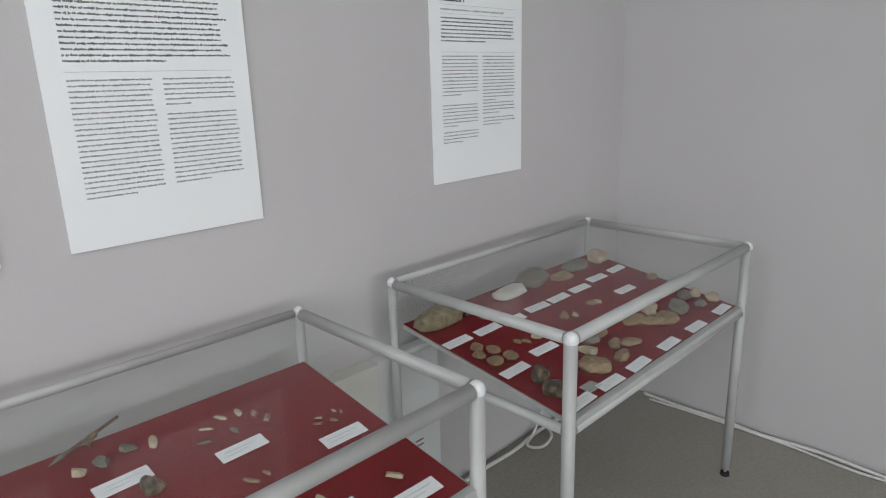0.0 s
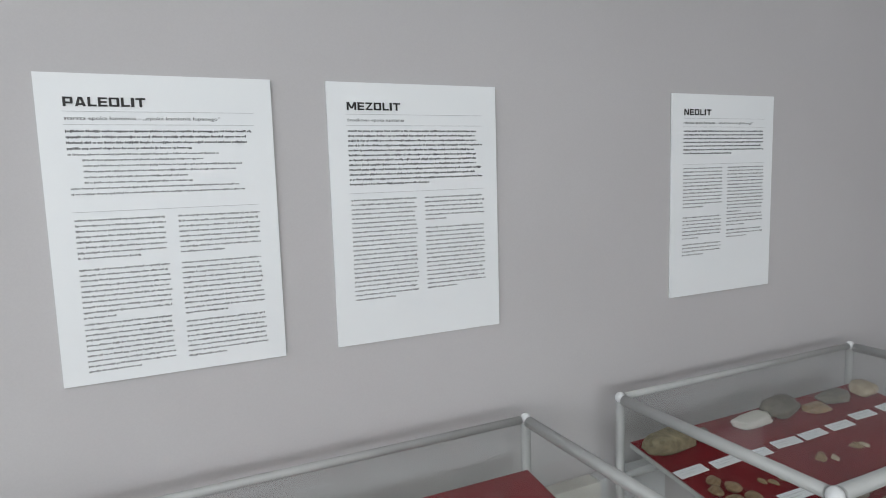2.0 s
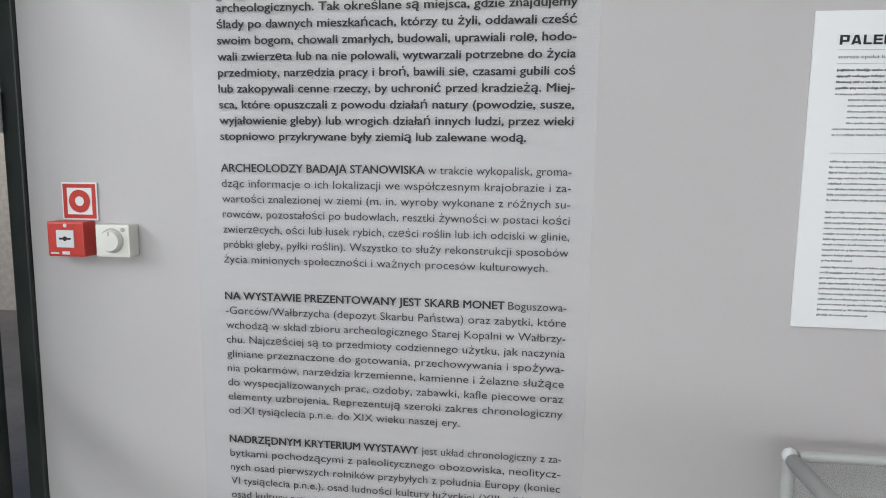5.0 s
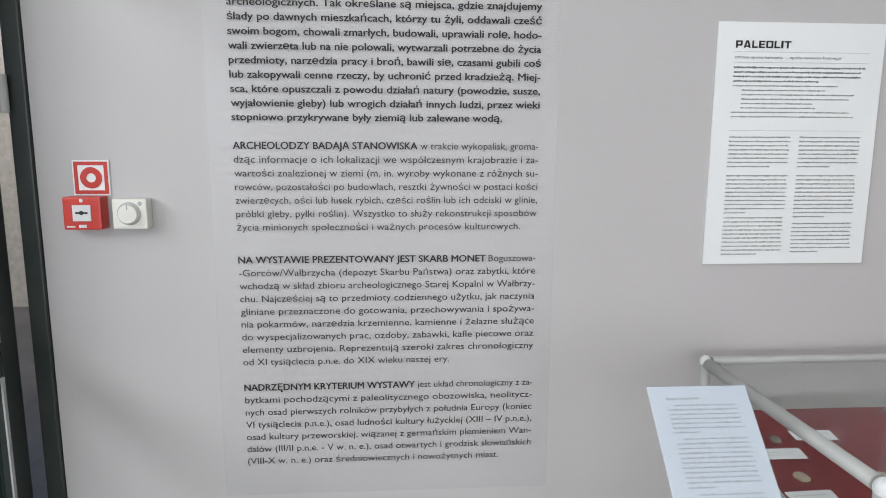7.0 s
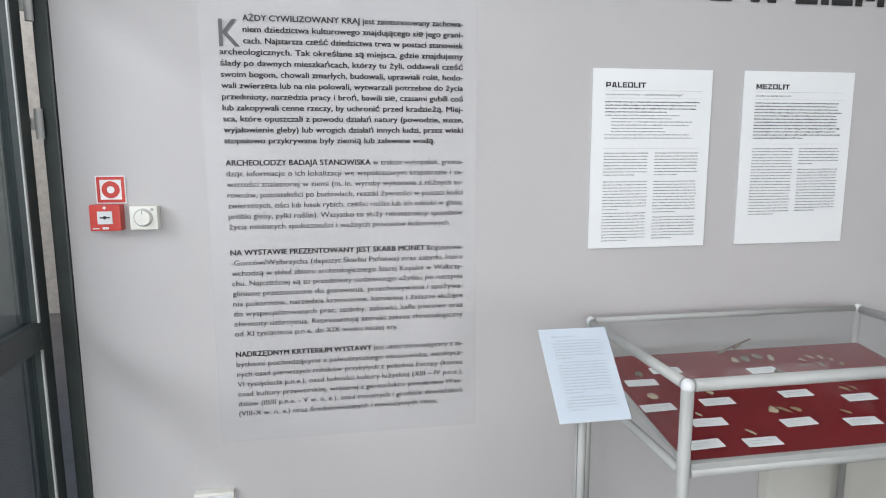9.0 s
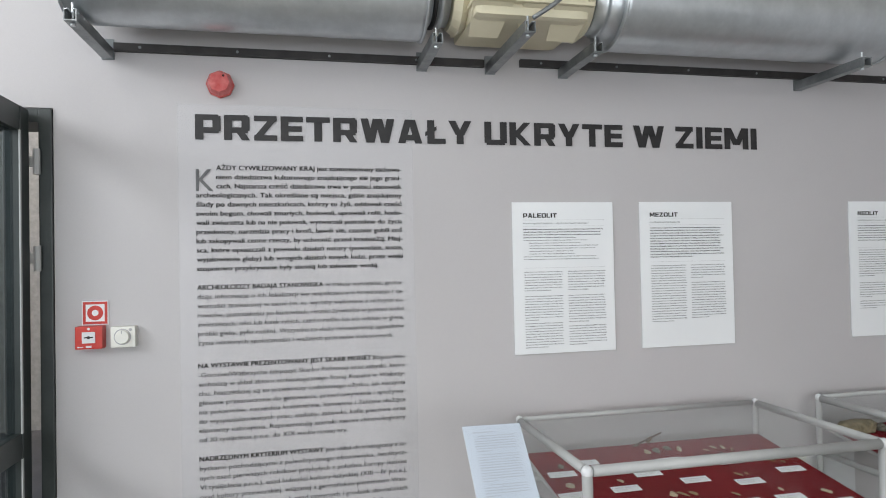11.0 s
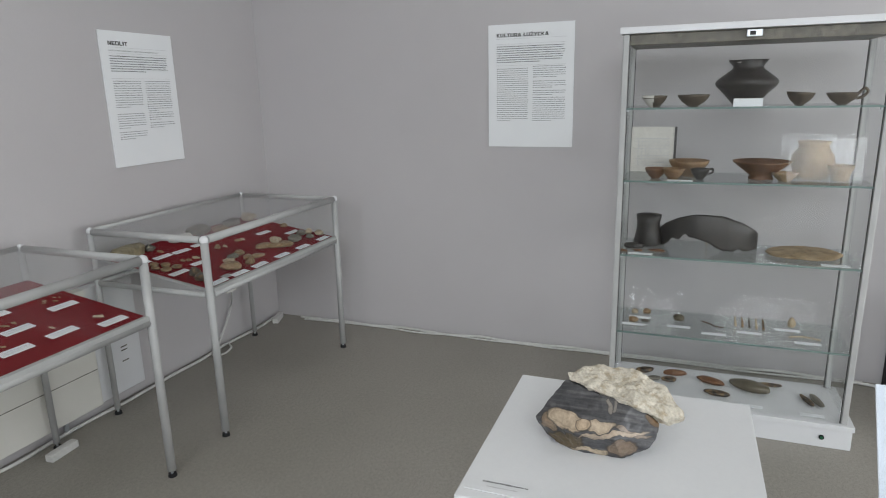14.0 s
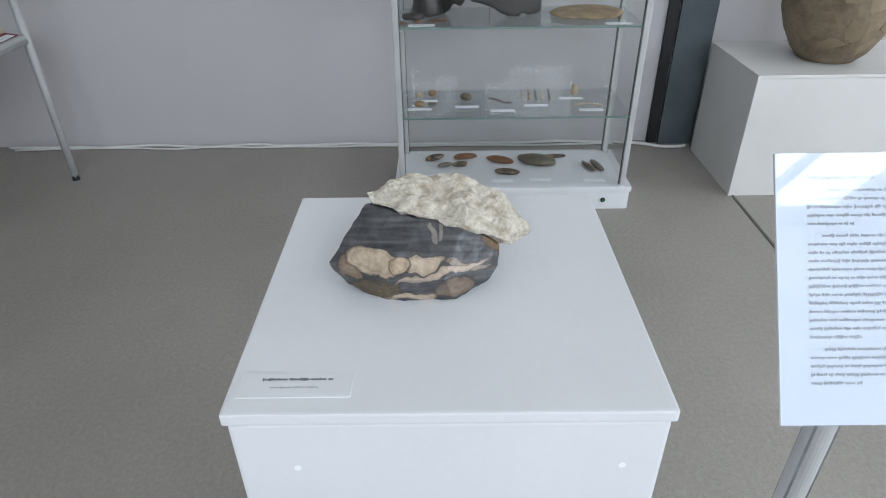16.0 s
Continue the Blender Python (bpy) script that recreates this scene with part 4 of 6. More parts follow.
def fan():
    f = thing("duct_fan", "cream plastic inline duct fan on a wall bracket", "fan")
    x0, x1 = -0.62, -0.03
    part("housing", box(x0 + 0.06, x1 - 0.06, DY - 0.20, DY + 0.19, DZ - 0.15, DZ + 0.17, 0.03), CREAM, f)
    for a, b in ((x0, x0 + 0.062), (x1 - 0.062, x1)):
        part("end_cone", along_x([(0.142, a), (0.165, (a + b) / 2), (0.142, b)], 24), CREAM, f)
    part("flange", box(x0 + 0.05, x1 - 0.05, DY - 0.235, DY + 0.2, DZ - 0.105, DZ - 0.09, 0.003), CREAM, f)
    for xa, xb, drop in ((x0 + 0.05, x0 + 0.21, 2.60), (x0 + 0.25, x0 + 0.35, 2.605), (x1 - 0.21, x1 - 0.05, 2.60)):
        bm = box(xa, xb, -0.004, 0.004, 0, 1)
        for v in bm.verts:
            k = 1 - v.co.z
            v.co = Vector((v.co.x + (0.02 * k if v.co.x < (xa + xb) / 2 else -0.02 * k), v.co.y + DY - 0.215 + 0.16 * k, DZ - 0.106 + (drop - DZ + 0.106) * k))
        part("foot_bracket", bm, CREAM, f)
    for xb in (x0 + 0.1, x0 + 0.28, x1 - 0.12):
        part("screw", rod((xb, DY - 0.206, DZ - 0.06), (xb, DY - 0.194, DZ - 0.06), 0.006, None, 8), CREAM, f)
    part("terminal_box", box(-0.42, -0.26, DY - 0.245, DY - 0.19, DZ + 0.0, DZ + 0.10, 0.008), CREAM, f)
    part("cable", tube([(-0.34, DY - 0.235, DZ + 0.06), (-0.36, DY - 0.25, DZ - 0.01), (-0.30, DY - 0.27, DZ - 0.05), (-0.23, DY - 0.26, DZ + 0.0), (-0.25, DY - 0.25, DZ + 0.12), (-0.26, DY - 0.2, DZ + 0.25)], 0.009), STRUT, f, "grey flexible cable loop", smooth=True)
    part("cable", tube([(-0.20, DY - 0.24, DZ + 0.16), (-0.19, DY - 0.27, DZ + 0.02), (-0.24, DY - 0.30, DZ - 0.10), (-0.36, DY - 0.29, DZ - 0.19)], 0.009), STRUT, f, smooth=True)


fan()


def elbow():
    e = thing("spiral_duct", "narrow spiral-wound galvanised duct bending up to the ceiling", "ventilation duct")
    r = 0.115
    path = [(1.475, 1.50, 2.787), (1.62, 1.50, 2.787), (1.78, 1.48, 2.787), (1.91, 1.44, 2.80), (1.985, 1.405, 2.855), (2.0, 1.40, 2.935)]
    duct = part("duct_bend", tube(path, r, 32, None, (0, 1, 0)), DULLZINC, e)
    for k, x in enumerate((1.51, 1.57, 1.63, 1.69)):
        y = 1.50 - 0.006 * k
        part("seam_ring", rod((x - 0.003, y, 2.787), (x + 0.003, y - 0.0005, 2.787), r + 0.004, None, 32), DULLZINC, duct)
    part("flange", rod((2.0, 1.40, 2.925), (2.0, 1.40, 2.935), r + 0.034, None, 36), DULLZINC, e)
    part("riser", rod((2.0, 1.40, 2.935), (2.0, 1.40, 3.01), r, None, 32), DULLZINC, e)


elbow()


# ---------------------------------------------------------------- table showcases
CD, CH = 0.697, 1.006


def showcase(x0, y0, CW, label):
    """A glazed table showcase of aluminium tube; x0, y0: its front left post."""
    c = thing("table_showcase", label, "display case", "glazed table showcases", at=pose(x0, y0, 0))
    r = 0.0185
    posts = [(0, 0), (CW, 0), (0, CD), (CW, CD)]
    for x, y in posts:
        rp = r if y == 0 else 0.0145
        p = part("leg", rod((x, y, 0.03), (x, y, CH - 0.03), rp, None, 20), ALU, c, smooth=False)
        for f in p.data.polygons:
            f.use_smooth = abs(f.normal.z) < 0.5
        foot = part("foot", rod((x, y, 0.0), (x, y, 0.014), 0.019, 0.017), BLACK, c, "black adjustable foot")
        part("stud", rod((x, y, 0.014), (x, y, 0.03), 0.006, None, 8), ZINC, foot)
        part("corner_cap", ball((x, y, CH - 0.022 if y == 0 else CH - 0.0165), rp + 0.002, scale=(1, 1, 1.1)), WHITE, c, "white plastic corner cap", smooth=True)
    for z, rr, nm in ((CH - r - 0.002, r, "top_rail"), (0.722, r - 0.002, "lower_rail")):
        for a, b in (((r, 0), (CW - r, 0)), ((r, CD), (CW - r, CD)), ((0, r), (0, CD - r)), ((CW, r), (CW, CD - r))):
            back = a[1] == CD and b[1] == CD
            rk = 0.012 if back else (rr if a[1] == 0 and b[1] == 0 else rr - 0.002)
            zk = CH - 0.016 if back and nm == "top_rail" else z
            p = part(nm, rod((*a, zk), (*b, zk), rk, None, 20), ALU, c)
            for f in p.data.polygons:
                f.use_smooth = len(f.vertices) == 4
    part("lower_fascia", box(r, CW - r, -0.012, 0.012, 0.716, 0.752, 0.003), ALU, c)
    # sloping tray with felt
    bm = box(0.012, CW - 0.012, 0.0, 0.66, -0.014, -0.0005, 0.001)
    sl = Matrix.Translation((0, 0.012, 0.747)) @ Matrix.Rotation(math.atan2(0.1, 0.66), 4, "X")
    bmesh.ops.transform(bm, matrix=sl, verts=bm.verts)
    part("tray", bm, ALU, c, "sloping aluminium tray")
    bm = box(0.016, CW - 0.016, 0.002, 0.662, 0.0, 0.0028, 0.001)
    bmesh.ops.transform(bm, matrix=sl, verts=bm.verts)
    part("felt", bm, FELT, c, "dark red felt lining")
    g = 0.003
    for a in ((r, CW - r, -g, g, 0.752, CH - 0.03), (r, CW - r, CD - g, CD + g, 0.74, CH - 0.03), (-g, g, r, CD - r, 0.74, CH - 0.03), (CW - g, CW + g, r, CD - r, 0.74, CH - 0.03)):
        p = part("side_glass", box(*a), GLASS, c)
        p.visible_shadow = False
    p = part("top_glass", box(0.008, CW - 0.008, 0.008, CD - 0.008, CH - 0.018, CH - 0.012), GLASS, c)
    p.visible_shadow = False
    return c


CASE_Y = 0.969
showcase(-0.299, CASE_Y, 1.186, "aluminium table showcase with red felt and small flints")
showcase(1.244, CASE_Y, 1.168, "aluminium table showcase with red felt and stone tools")


def felt_z(y):
    return 0.7525 + (y - CASE_Y - 0.012) * 0.1 / 0.66


TILT = math.degrees(math.atan2(0.1, 0.66))


def label_card(x, y, w, d, rnd):
    x, y = x - (0.01 if x > 1.2 else 0.003), y - 0.012
    c = thing("label_card", "small white printed caption card lying on red felt", "label", "caption cards in the showcases", at=pose(x, y, felt_z(y) + 0.0012, TILT, 0, rnd.uniform(-2.5, 2.5)))
    part("card", box(-w / 2, w / 2, -d / 2, d / 2, 0, 0.0016), CARD, c)
    bm = bmesh.new()
    for k in range(2):
        word_bars(bm, -w * 0.38, w * (0.36 - 0.2 * k), d * (0.1 - 0.3 * k), d * 0.07, rnd, 0, 0.0021)
    part("print", bm, INKFAINT, c)


rnd = random.Random(4)
for x, y in ((-0.2, 1.434), (-0.222, 1.27), (-0.066, 1.51), (0.148, 1.377), (0.0, 1.28), (-0.102, 1.167), (-0.182, 1.057), (0.306, 1.466), (0.311, 1.295), (0.194, 1.13),
             (0.004, 1.046), (0.55, 1.41), (0.52, 1.243), (0.41, 1.107), (0.592, 1.107), (0.76, 1.303), (0.765, 1.045)):
    label_card(x, y, 0.116, 0.043, rnd)
for x, y in ((1.323, 1.449), (1.464, 1.446), (1.59, 1.44), (1.74, 1.448), (1.871, 1.448), (2.016, 1.45), (2.167, 1.467), (2.324, 1.471), (1.514, 1.252),
             (1.339, 1.229), (2.162, 1.335), (2.297, 1.22), (2.315, 1.014), (2.09, 1.012), (1.886, 1.014), (1.68, 1.012), (1.515, 1.012), (1.36, 1.012)):
    label_card(x, y, 0.114, 0.036, rnd)


def find(name, label, x, y, dims, mat, seed, turn=0.0, rough=0.25, facets=4, sub=3, cat="stone tool", group="flints in the showcases"):
    x, y = x - (0.01 if x > 1.2 else 0.003), y - 0.012
    if name == "flint_flake":
        bm = flake(*dims, seed)
    else:
        bm = cobble(*dims, seed, rough, facets, sub, 0.62 if name == "polished_axe" else 1.0)
    return single(name, bm, mat, label, cat, group, at=pose(x, y, felt_z(y) + 0.0008, TILT, 0, turn), smooth=name != "flint_flake" and facets < 2)


# small flints of the first showcase
seed = 10
for x, y, w, d, mat, turn in (
        (-0.209, 1.34, 0.03, 0.042, PALE, 20), (0.007, 1.34, 0.014, 0.036, PALE, 35), (-0.108, 1.214, 0.012, 0.026, PALE, 30), (-0.001, 1.101, 0.011, 0.04, PALE, 35),
        (0.156, 1.204, 0.034, 0.028, PALE, 0), (0.196, 1.204, 0.013, 0.05, TAN, 50), (0.239, 1.201, 0.018, 0.036, TAN, 40), (0.512, 1.304, 0.013, 0.042, TAN, 45), (0.55, 1.305, 0.012, 0.022, TAN, 20),
        (0.398, 1.167, 0.012, 0.032, TAN, 45), (0.596, 1.167, 0.012, 0.026, PALE, 30), (0.764, 1.116, 0.022, 0.05, PALE, 40),
        (0.246, 1.549, 0.03, 0.035, PALE, 60), (0.294, 1.554, 0.032, 0.04, GREYF, 10), (0.352, 1.567, 0.028, 0.04, GREYF, 80), (0.403, 1.554, 0.022, 0.045, PALE, -20), (0.347, 1.415, 0.05, 0.05, DARKF, 0),
        (0.517, 1.525, 0.012, 0.034, PALE, 70), (0.563, 1.546, 0.013, 0.036, PALE, 35), (0.607, 1.539, 0.016, 0.032, PALE, 0), (0.637, 1.512, 0.015, 0.034, TAN, -30),
        (0.653, 1.476, 0.016, 0.036, TAN, -40), (0.569, 1.48, 0.014, 0.03, GREYF, 10), (0.495, 1.481, 0.012, 0.036, GREYF, 80), (-0.18, 1.495, 0.03, 0.03, GREYF, 10),
        (0.75, 1.395, 0.009, 0.022, PALE, 70), (0.734, 1.378, 0.009, 0.024, TAN, 80), (0.798, 1.399, 0.007, 0.018, PALE, 10), (0.812, 1.385, 0.008, 0.02, TAN, -30), (0.775, 1.365, 0.012, 0.024, TAN, 60)):
    seed += 1
    find("flint_flake", "thin pale knapped flint flake lying on red felt" if mat in (PALE, TAN) else "dark grey knapped flint piece lying on red felt", x, y, (w, d, min(w, d) * 0.42), mat, seed, turn, 0.3, 5, 2)
ar = thing("hafted_arrow", "small dark wooden arrow replica leaning at the back glass", "arrow", at=pose(0.287, 1.603, 0.868))
part("shaft", rod((-0.06, 0, -0.012), (0.07, 0.01, 0.03), 0.0045, 0.0035, 8), RUST, ar)
part("binding", rod((-0.01, 0.0, 0.0), (0.016, 0.004, 0.012), 0.009, 0.008, 8), DARKF, ar)
part("point", rod((-0.085, -0.004, -0.02), (-0.055, 0, -0.01), 0.001, 0.008, 6), GREYF, ar)
part("foot", rod((0.0, 0, -0.014), (0.002, 0.002, 0.005), 0.004, None, 6), RUST, ar)

# stone tools of the second showcase
seed = 60
for x, y, w, d, h, mat, turn, name in (
        (1.362, 1.57, 0.20, 0.075, 0.066, BEIGE, 2, "polished_axe"), (1.50, 1.57, 0.07, 0.05, 0.035, GREYF, 20, "flint_core"), (1.51, 1.507, 0.016, 0.036, 0.01, TAN, 20, "flint_flake"),
        (1.735, 1.575, 0.17, 0.065, 0.035, CLAYW, 4, "polished_axe"), (1.905, 1.595, 0.17, 0.09, 0.05, GREYF, 10, "polished_axe"), (2.04, 1.552, 0.115, 0.055, 0.028, TAN, -18, "flint_core"),
        (2.17, 1.58, 0.13, 0.06, 0.04, GREYF, -14, "polished_axe"), (2.345, 1.575, 0.09, 0.08, 0.05, PALE, 0, "polished_axe"),
        (1.34, 1.382, 0.042, 0.04, 0.016, TAN, 10, "hammer_stone"), (1.312, 1.347, 0.042, 0.04, 0.016, TAN, 0, "hammer_stone"), (1.37, 1.342, 0.04, 0.04, 0.016, TAN, -10, "hammer_stone"),
        (1.326, 1.295, 0.05, 0.042, 0.016, TAN, 0, "hammer_stone"), (1.387, 1.286, 0.045, 0.042, 0.016, TAN, 15, "hammer_stone"),
        (1.478, 1.329, 0.014, 0.026, 0.008, TAN, 30, "flint_flake"), (1.505, 1.315, 0.014, 0.03, 0.008, TAN, 35, "flint_flake"), (1.553, 1.313, 0.02, 0.042, 0.01, PALE, 60, "flint_flake"),
        (1.357, 1.158, 0.06, 0.05, 0.04, DARKF, 25, "flint_core"), (1.33, 1.085, 0.075, 0.06, 0.04, DARKF, 10, "flint_core"),
        (1.755, 1.344, 0.045, 0.03, 0.016, TAN, 10, "flint_flake"), (1.80, 1.325, 0.02, 0.024, 0.01, PALE, 10, "flint_flake"),
        (1.925, 1.345, 0.013, 0.034, 0.009, TAN, 30, "flint_flake"), (1.945, 1.343, 0.013, 0.036, 0.009, TAN, 25, "flint_flake"), (1.965, 1.341, 0.013, 0.034, 0.009, PALE, 20, "flint_flake"),
        (2.37, 1.331, 0.06, 0.04, 0.02, TAN, 0, "flint_core"), (2.10, 1.20, 0.05, 0.07, 0.018, PALE, 30, "flint_flake"), (2.055, 1.18, 0.04, 0.06, 0.018, PALE, -30, "flint_flake"),
        (1.93, 1.17, 0.10, 0.05, 0.026, TAN, -10, "antler_tool"), (1.975, 1.125, 0.09, 0.04, 0.026, TAN, -40, "antler_tool"),
        (2.045, 1.10, 0.10, 0.075, 0.03, TAN, 0, "flint_core"), (2.17, 1.12, 0.11, 0.075, 0.03, GREYF, 20, "polished_axe"),
        (1.745, 1.194, 0.07, 0.04, 0.02, TAN, 10, "flint_flake"), (1.68, 1.185, 0.07, 0.035, 0.02, GREYF, -20, "flint_flake"),
        (1.677, 1.07, 0.062, 0.042, 0.022, TAN, 0, "flint_flake"), (1.72, 1.12, 0.07, 0.035, 0.022, TAN, 20, "antler_tool"), (1.775, 1.095, 0.07, 0.035, 0.022, TAN, -35, "antler_tool"),
        (1.54, 1.09, 0.11, 0.095, 0.04, TAN, 0, "flint_core"), (1.61, 1.155, 0.05, 0.06, 0.018, PALE, 30, "flint_flake"),
        (2.35, 1.14, 0.05, 0.045, 0.03, PALE, 0, "hammer_stone"), (2.295, 1.155, 0.07, 0.055, 0.03, GREYF, 0, "flint_core"), (2.37, 1.075, 0.055, 0.05, 0.03, PALE, 0, "hammer_stone"), (2.28, 1.085, 0.06, 0.04, 0.02, GREYF, 0, "flint_core")):
    seed += 1
    smooth_kind = name in ("polished_axe", "hammer_stone", "antler_tool")
    find(name, {"polished_axe": "smooth ground stone axe head lying on red felt", "flint_core": "chipped flint core lying on red felt", "flint_flake": "small tan flint flake on red felt",
                "antler_tool": "curved worked antler piece lying on red felt", "hammer_stone": "rounded tan hammer stone on red felt"}[name], x, y, (w * 1.12, d * 1.12, h * 1.15), mat, seed, turn, 0.22 if smooth_kind else 0.35, 1 if smooth_kind else 6, 3)
pa = thing("power_adapter", "small white plug-in power box fixed below the showcase", "adapter", at=pose(1.44, 1.03, 0.665))
part("housing", box(-0.035, 0.035, -0.025, 0.025, 0.012, 0.06, 0.006), PLASTIC, pa)
part("bracket", box(-0.03, 0.03, -0.02, 0.02, 0.06, 0.095), ALU, pa)


# ---------------------------------------------------------------- information stands
def info_stand(corner, right, down, w, h, post_xy, label, paragraphs, seed, ink):
    """A tilted printed sheet behind clear acrylic on a slim aluminium post. corner: top left; right, down: directions of its edges."""
    right, down = Vector(right).normalized(), Vector(down).normalized()
    down = (down - right * right.dot(down)).normalized()
    m = Matrix((( *right, 0), (*(-down), 0), (*(right.cross(-down)), 0), (0, 0, 0, 1))).transposed()
    m = Matrix.Translation(Vector(corner) + down * h) @ m
    s = thing("info_stand", label, "info stand", "information stands")
    o = part("sheet", box(0, w, 0, h, -0.004, 0, 0.0008), SHEET, s, "white printed sheet")
    o.matrix_world = m
    rnd = random.Random(seed)
    bm = bmesh.new()
    word_bars(bm, 0.034, w * 0.5, h - 0.029, 0.0042, rnd)
    y = 0.0425
    for n in paragraphs:
        for k in range(n):
            word_bars(bm, 0.034 + (0.016 if k == 0 else 0), (w - 0.026) if k < n - 1 else w * 0.42, h - y, 0.0032, rnd, 0.004)
            y += 0.0093
        y += 0.004
    o = part("print", bm, ink, s)
    o.matrix_world = m
    o = part("acrylic_cover", box(0, w, 0, h, 0.0022, 0.0042), ACRYL, s, "clear acrylic cover")
    o.visible_shadow = False
    o.matrix_world = m
    o = part("backplate", box(0.004, w - 0.004, 0.004, h - 0.004, -0.009, -0.0045, 0.001), ALU, s)
    o.matrix_world = m
    px, py = post_xy
    # height of the sheet's underside above the post
    n = m.to_3x3() @ Vector((0, 0, 1))
    c = m @ Vector((w / 2, h / 2, -0.012))
    top = c.z - ((px - c.x) * n.x + (py - c.y) * n.y) / n.z
    part("post", rod((px, py, 0.012), (px, py, top - 0.022), 0.0165, None, 24), ALU, s, "slim aluminium post")
    g = bmesh.new()
    for a in (0.6, 2.2, 3.8, 5.4):
        box(px + 0.0162 * math.cos(a) - 0.0012, px + 0.0162 * math.cos(a) + 0.0012, py + 0.0162 * math.sin(a) - 0.0012, py + 0.0162 * math.sin(a) + 0.0012, 0.012, top - 0.03, bm=g)
    part("groove_strip", g, STRUT, s, "dark groove strips")
    part("base_plate", rod((px, py, 0.0), (px, py, 0.012), 0.13, 0.127, 40), ALU, s, "round aluminium base plate")
    o = part("head", box(w / 2 - 0.03, w / 2 + 0.03, h / 2 - 0.05, h / 2 + 0.05, -0.024, -0.009, 0.003), ALU, s)
    o.matrix_world = m


# first stand: reflection haze over its print is put into the faint ink
info_stand((-0.678, 1.167, 1.113), (0.21, 0.008, -0.004), (0.02, -0.19, -0.21), 0.216, 0.29, (-0.59, 1.03), "white printed sheet on a slim aluminium stand beside the showcase", (7, 11, 5), 21, INKFAINT)
info_stand((0.03, -1.338, 1.183), (0.0, -1.0, 0.0), (-0.56, -0.04, -0.83), 0.222, 0.30, (-0.105, -1.41), "white printed sheet on a slim aluminium stand beside the plinth", (5, 13, 5), 22, INKPALE)


# ---------------------------------------------------------------- plinths
def plinth():
    p = thing("plinth", "white lacquered square plinth with a loose top panel", "plinth")
    x0, x1, y0, y1, z = -0.172, 0.292, -1.206, -0.742, 0.996
    part("body", box(x0 + 0.004, x1 - 0.004, y0 + 0.004, y1 - 0.004, 0.0, z - 0.019, 0.004), WHITE, p)
    part("top_panel", box(x0, x1, y0, y1, z - 0.016, z, 0.003), WHITE, p, "white top panel with worn edges")
    part("gap", box(x0 + 0.01, x1 - 0.01, y0 + 0.01, y1 - 0.01, z - 0.0195, z - 0.0155), SEAM, p)
    for y, zz in ((-0.81, 0.91), (-1.16, 0.91), (-1.13, 0.84)):
        part("chip", rod((x0 + 0.0045, y, zz), (x0 + 0.0035, y, zz), 0.004, None, 8), CARD, p)
    c = thing("caption_card", "clear-edged caption card with two printed lines on the plinth", "label", at=pose(-0.131, -0.812, z, 0, 0, -90))
    part("card", box(-0.06, 0.06, -0.018, 0.018, 0.0, 0.0012), WHITE, c)
    bm, bm2 = bmesh.new(), bmesh.new()
    rnd = random.Random(3)
    word_bars(bm, -0.036, 0.04, 0.006, 0.0035, rnd, 0, 0.0016)
    word_bars(bm2, -0.026, 0.028, -0.005, 0.0022, rnd, 0, 0.0016)
    part("print", bm, INKGREY, c)
    part("print", bm2, INKPALE, c)


plinth()


def chunk(corners, seed, rough, cuts=(4, 3)):
    """A broken stone: the hull of a few corners, its faces slightly hollowed and rippled, its edges kept sharp."""
    bm = bmesh.new()
    for c in corners:
        bm.verts.new(c)
    bmesh.ops.convex_hull(bm, input=bm.verts[:])
    bmesh.ops.delete(bm, geom=[v for v in bm.verts if not v.link_faces], context="VERTS")
    bmesh.ops.triangulate(bm, faces=bm.faces[:])
    for n in cuts:
        bmesh.ops.subdivide_edges(bm, edges=bm.edges[:], cuts=n, use_grid_fill=True)
    bm.normal_update()
    off = Vector((seed, seed * 2.1, seed * 0.7))
    moves = []
    for v in bm.verts:
        p = v.co
        moves.append(v.normal * rough * (noise.noise(p * 22 + off) + 0.5 * noise.noise(p * 60 + off) + 0.22 * noise.noise(p * 170 + off)))
    for v, d in zip(bm.verts, moves):
        v.co += d
        v.co.z = max(v.co.z, 0.0)
    bm.normal_update()
    for f in bm.faces:
        f.smooth = True
    for e in bm.edges:
        e.smooth = e.calc_face_angle(0) < radians(24)
    return bm


